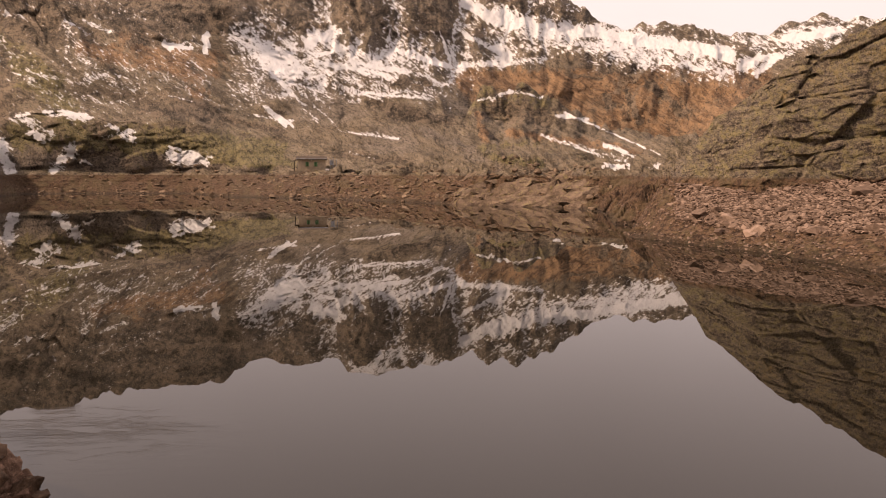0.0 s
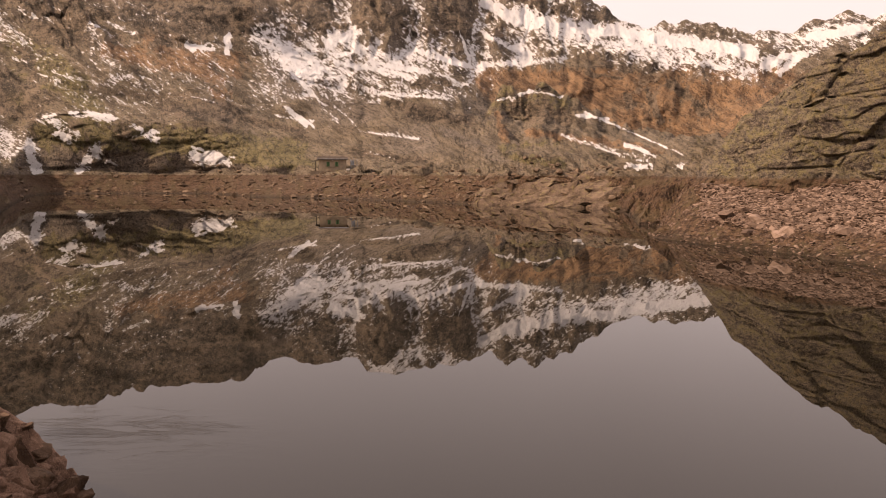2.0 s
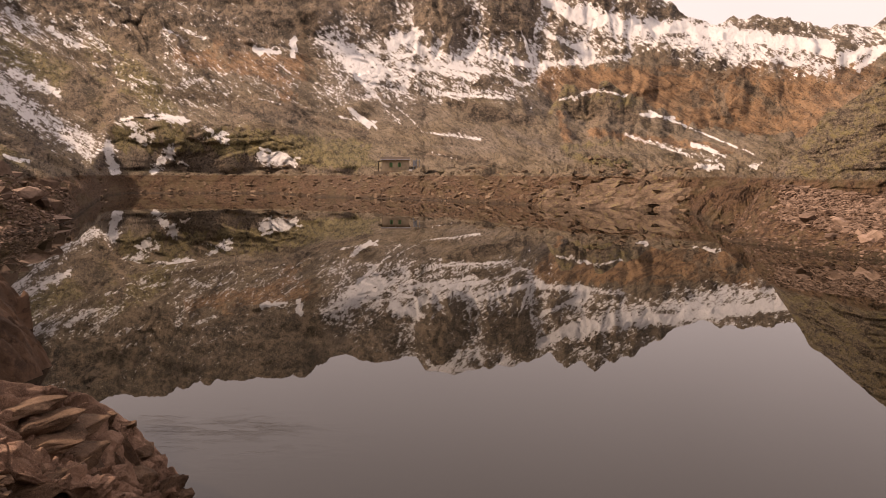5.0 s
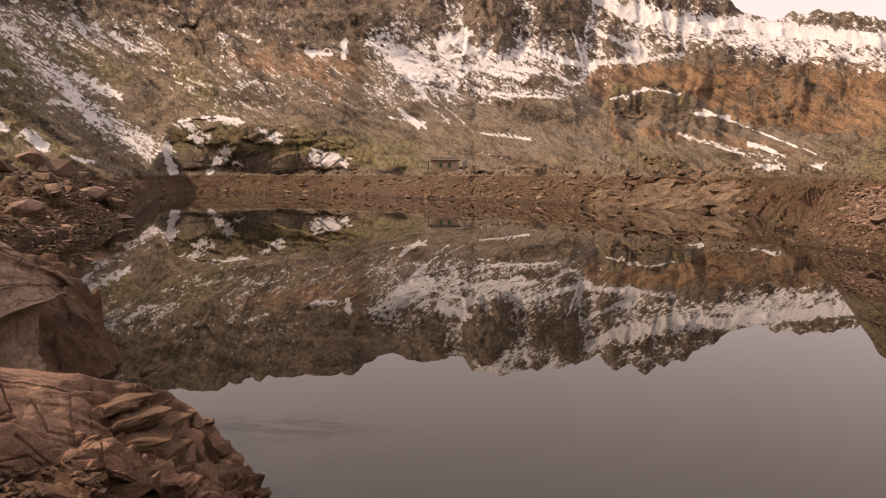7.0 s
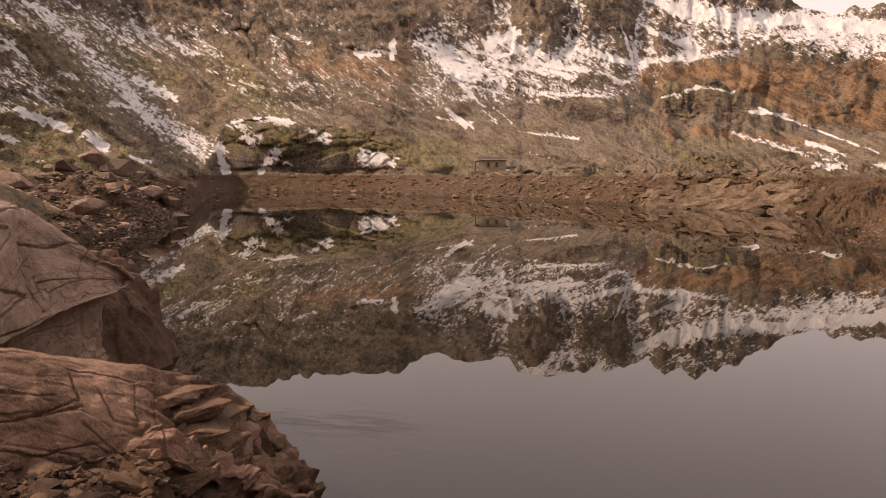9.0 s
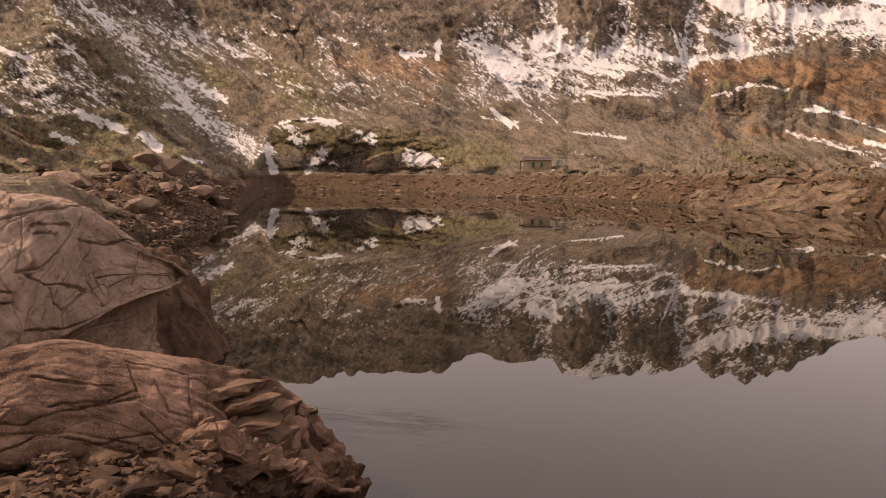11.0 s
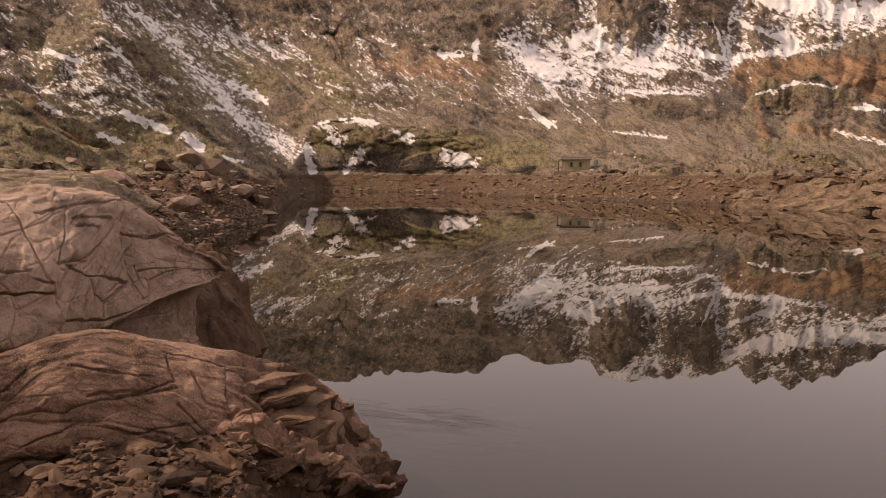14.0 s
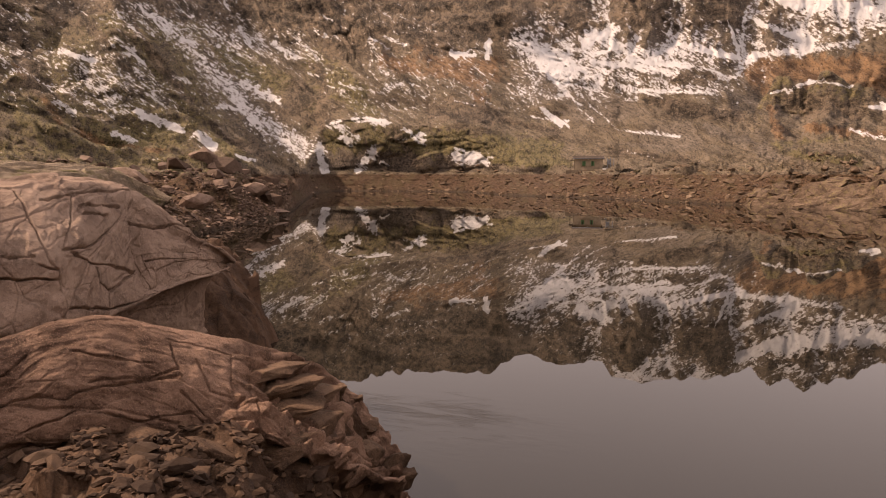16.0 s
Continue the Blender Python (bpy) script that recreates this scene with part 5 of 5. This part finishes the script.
loose("stone", near_stones(rng, 130, -6.6, -3.9, 2.6, 6.6, 0.10, 0.36), NEARS, "small angular brown stone on the bank", "stone", "stones on the near bank")
loose("stone", near_stones(rng, 45, -9.4, -6.0, 5.0, 12.5, 0.18, 0.75, True), NEARS, "brown broken rock between the boulders", "stone", "stones between the rocks")
tagged(heap("gravel", near_stones(rng, 2600, -6.8, -3.6, 2.4, 7.0, 0.03, 0.16), PEBBLE, NEARS), "loose gravel and chips on the bank", "gravel", kind="stuff")
perched = new("stone", stone_mesh(140, 0.30, PEBBLE, 14))
perched.matrix_world = Matrix.Translation((-7.78, 5.5, 2.66)) @ pose(0, 0, 0, 12, 24, 70) @ Matrix.Scale(0.42, 4)
tagged(perched, "pale angular stone lodged at the foot of the slab", "stone")


# tilted slabs of bare rock on the far shore
def shore_rock(seed):
    """A thick slab split along slanting joints, uneven all over."""
    rng = random.Random(seed)
    bm = bmesh.new()
    bmesh.ops.create_cube(bm, size=1)
    bmesh.ops.bevel(bm, geom=bm.edges[:], offset=0.10, segments=2, affect="EDGES")
    bmesh.ops.subdivide_edges(bm, edges=bm.edges[:], cuts=3, use_grid_fill=True)
    off, lean, thin = Vector((seed * 3.1, 0, 0)), rng.uniform(0.35, 0.6), rng.uniform(0.1, 0.35)
    for v in bm.verts:
        p = v.co
        top = p.z + 0.5
        q = Vector((p.x * (1 - thin * top) + lean * top, p.y * (1 - 0.3 * top) + 0.25 * top, p.z * (1 + 0.35 * p.x)))
        v.co = q + noise.noise_vector(p * 1.7 + off) * 0.14 + noise.noise_vector(p * 5 + off) * 0.06 + noise.noise_vector(p * 11 + off) * 0.025
    me = bpy.data.meshes.new("rock")
    bm.to_mesh(me)
    bm.free()
    me.materials.append(OUTCROP)
    return me


OUTCROP = granite_material("outcrop_rock", (0.07, 0.047, 0.032), (0.18, 0.13, 0.094), 0.08, (0.19, 0.155, 0.075), joints=0.4)
slabs = [shore_rock(k) for k in range(9)]
rng = random.Random(11)
for k in range(42):
    row = k % 3
    b = -1.0 - 10.4 * (k + 0.7 * rng.random()) / 42
    s, f = columns(SHORE, b)[0], columns(FOOT, b)[0]
    r = s + 1.2 + (f - s) * (0.0, 0.36, 0.72)[row]
    x, y = -math.sin(math.radians(b)) * r, math.cos(math.radians(b)) * r
    z = (0.1, 1.6, 3.0)[row] * (0.8 + 0.3 * rng.random()) * (1 - 0.6 * smooth(-b, 10, 14.4))
    ob = new("rock", slabs[k % 9])
    ob.matrix_world = Matrix.Translation((x, y, z)) @ pose(0, 0, 0, rng.gauss(-8, 5), rng.gauss(0, 6), b + rng.gauss(0, 9)) @ Matrix.Diagonal(
        (rng.uniform(3.4, 6.0), rng.uniform(3, 4.5), rng.uniform(2.0, 3.0), 1))
    tagged(ob, "leaning slab of bare grey-brown rock above the waterline", "rock", "slabs on the far shore")


# layered blocks that have split off the boulder and lean on its seaward side
def ledge_block(seed):
    """A flat block broken along joints: sharp arrises, slightly skewed."""
    rng = random.Random(seed + 70)
    bm = bmesh.new()
    for cx, cy, cz in [(i, j, k) for i in (-1, 1) for j in (-1, 1) for k in (-1, 1)]:
        for _ in range(2):
            bm.verts.new((cx * (0.5 - 0.3 * rng.random()) + 0.15 * cz, cy * (0.5 - 0.3 * rng.random()), cz * (0.5 - 0.3 * rng.random())))
    bm.verts.new((0.58, rng.uniform(-0.2, 0.2), 0.1))
    bmesh.ops.convex_hull(bm, input=bm.verts[:])
    for v in [v for v in bm.verts if not v.link_faces]:
        bm.verts.remove(v)
    bmesh.ops.bevel(bm, geom=bm.edges[:], offset=0.03, segments=1, affect="EDGES")
    bmesh.ops.triangulate(bm, faces=bm.faces[:])
    bmesh.ops.subdivide_edges(bm, edges=bm.edges[:], cuts=2, use_grid_fill=True)
    for v in bm.verts:
        v.co += noise.noise_vector(v.co * 3 + Vector((seed * 2.7, 1, 0))) * 0.08 + noise.noise_vector(v.co * 9) * 0.03
    me = bpy.data.meshes.new("rock")
    bm.to_mesh(me)
    bm.free()
    me.materials.append(LEDGE)
    return me


LEDGE = granite_material("ledge_rock", (0.055, 0.031, 0.019), (0.18, 0.114, 0.075))
ledges = [ledge_block(k) for k in range(8)]
rng = random.Random(33)
# place, length, depth, thickness, turn
LEDGES = (((-5.62, 6.35, 1.97), 0.95, 0.6, 0.16, 62), ((-5.42, 6.3, 1.84), 0.85, 0.5, 0.15, 70), ((-5.28, 6.2, 1.7), 0.75, 0.5, 0.16, 58), ((-5.8, 7.78, 1.28), 0.5, 0.4, 0.22, 40),
          ((-5.8, 8.2, 1.05), 0.5, 0.35, 0.18, 20), ((-5.3, 6.6, 1.35), 0.7, 0.5, 0.3, 75), ((-5.42, 5.75, 1.66), 0.6, 0.4, 0.2, 50), ((-5.06, 5.72, 1.46), 0.65, 0.45, 0.16, 66),
          ((-5.26, 5.42, 1.64), 0.45, 0.3, 0.16, 30), ((-5.17, 4.99, 1.7), 0.8, 0.42, 0.12, 38), ((-5.6, 8.2, 0.72), 0.45, 0.4, 0.3, 10), ((-5.06, 8.02, 0.42), 0.5, 0.35, 0.3, 80),
          ((-4.92, 7.98, 0.25), 0.4, 0.35, 0.3, 35), ((-5.58, 7.08, 1.5), 0.7, 0.45, 0.2, 72), ((-5.56, 7.52, 1.1), 0.6, 0.45, 0.3, 55), ((-5.22, 5.7, 1.56), 0.5, 0.3, 0.2, 80),
          ((-5.2, 7.5, 0.7), 0.6, 0.5, 0.4, 62), ((-4.95, 6.95, 0.6), 0.6, 0.5, 0.35, 78), ((-5.8, 4.75, 1.78), 0.42, 0.3, 0.26, 20), ((-5.95, 4.3, 1.85), 0.55, 0.3, 0.16, 44))
for k, (place, long, deep, thick, turn) in enumerate(LEDGES):
    ob = new("rock", ledges[k % 8])
    ob.matrix_world = Matrix.Translation(place) @ pose(0, 0, 0, rng.gauss(4, 9), rng.gauss(6, 9), turn + rng.gauss(0, 14)) @ Matrix.Diagonal((long * 0.7, deep * 0.8, thick * 0.95, 1))
    tagged(ob, "brown split block of rock on the boulder's ledge", "rock", "blocks on the boulder's ledges")

# bare rocks on the side shore
for k in range(22):
    b = 35.2 + 13 * (k + rng.random()) / 22
    s, f = columns(SHORE, b)[0], columns(FOOT, b)[0]
    r = s + (f - s) * rng.uniform(0.35, 1.05)
    x, y = -math.sin(math.radians(b)) * r, math.cos(math.radians(b)) * r
    z = float(ground_z(np.array([x]), np.array([y]))[0])
    size = 1.2 + 2.6 * rng.random() ** 1.6
    ob = new("rock", ROUGH[k % 8])
    ob.matrix_world = Matrix.Translation((x, y, max(z, 0.1) + 0.06 * size)) @ pose(0, 0, 0, rng.gauss(0, 8), rng.gauss(0, 8), rng.uniform(0, 360)) @ Matrix.Scale(size, 4)
    tagged(ob, "bare pinkish-brown rock on the side shore", "rock", "rocks on the side shore")


# ---------------------------------------------------------------- the keeper's hut on the far shore
def hut():
    base = new("hut")
    base.matrix_world = pose(-27.7, 147.6, 4.75, 0, 0, 10.6) @ Matrix.Diagonal((0.9, 1, 0.95, 1))
    tagged(base, "small grey stone hut with green shutters and dark roof", "hut")
    part("wall", box(-3.2, 3.2, 0, 4.6, -0.1, 2.75, 0.03), PLASTER, base)
    bm = bmesh.new()
    ring = [(-3.55, -0.35, 2.66), (3.55, -0.35, 2.66), (3.55, 2.3, 3.25), (-3.55, 2.3, 3.25), (-3.55, 4.95, 2.66), (3.55, 4.95, 2.66)]
    v = [bm.verts.new(p) for p in ring] + [bm.verts.new((x, y, z - 0.14)) for x, y, z in ring]
    for q in ((0, 1, 2, 3), (3, 2, 5, 4), (7, 6, 9, 8), (8, 9, 10, 11), (0, 6, 7, 1), (4, 5, 11, 10), (1, 7, 8, 2), (2, 8, 11, 5), (0, 3, 9, 6), (3, 4, 10, 9)):
        bm.faces.new([v[i] for i in q])
    bmesh.ops.recalc_face_normals(bm, faces=bm.faces[:])
    part("roof", bm, ROOFING, base, "dark sheet roof")
    part("gutter", rod((-3.55, -0.42, 2.6), (3.55, -0.42, 2.6), 0.07), ZINC, base)
    for x in (-1.05, 0.95):
        w = part("window", box(x - 0.12, x + 0.12, -0.03, 0.06, 1.0, 2.0, 0.01), DARK, base)
        for s in (-1, 1):
            part("shutter", box(x + s * 0.22 - 0.14, x + s * 0.22 + 0.14, -0.09, -0.035, 0.98, 1.95, 0.01), GREEN, w, "green painted shutter")
        part("sill", box(x - 0.6, x + 0.6, -0.14, 0.0, 0.86, 0.94, 0.01), MASONRY, w)
    part("porch_wall", box(-4.1, -4.0, 0.3, 3.2, -0.1, 2.2, 0.01), DARK, base, "dark timber porch side")
    part("porch_roof", box(-4.25, -3.2, 0.1, 3.4, 2.2, 2.3, 0.01), ROOFING, base)
    part("door", box(-3.26, -3.21, 0.8, 1.7, 0.0, 2.0, 0.01), DARK, base, "dark timber door")
    part("lamp", box(-0.12, 0.12, -0.12, 0.0, 2.3, 2.42, 0.02), WHITE, base, "small white wall lamp")
    return base


hut()


def stand():
    """A stand of metal posts beside the hut."""
    base = new("metal_stand")
    base.matrix_world = pose(-23.4, 148.4, 4.75, 0, 0, 10.6)
    tagged(base, "blue-grey metal stand with posts beside the hut", "metal stand")
    for x, h in ((-0.55, 2.5), (0.1, 2.9), (0.75, 2.6)):
        part("post", rod((x, 0, -0.1), (x, 0, h), 0.07), ZINC, base)
    part("rail", rod((-0.65, 0, 2.3), (0.85, 0, 2.3), 0.05), ZINC, base)
    part("panel", box(-0.5, 0.05, -0.08, -0.02, 1.2, 2.2, 0.01), ZINC, base)
    part("roof", box(-0.8, 1.0, -0.3, 0.4, 2.85, 2.92, 0.01), ROOFING, base)
    return base


stand()
crate = part("box", box(-0.35, 0.35, -0.3, 0.3, 0, 0.5, 0.03), WHITE)
crate.matrix_world = pose(-24.2, 146.2, 4.7, 0, 0, 14)
tagged(crate, "small white box on the hut's terrace", "box")

terrace = part("terrace", box(-4.6, 4.9, -1.6, 6.0, -2.6, 0.0, 0.05), MASONRY)
terrace.matrix_world = pose(-27.7, 147.6, 4.75, 0, 0, 10.6)
tagged(terrace, "low masonry terrace under the hut", "terrace", kind="structure")
dam = part("dam_wall", box(0, 22, 0, 0.8, -2.2, -0.25, 0.06), MASONRY)
dam.matrix_world = pose(-23.0, 147.0, 4.7, 0, 0, -2)
tagged(dam, "low grey masonry retaining wall along the shore", "wall", kind="structure")
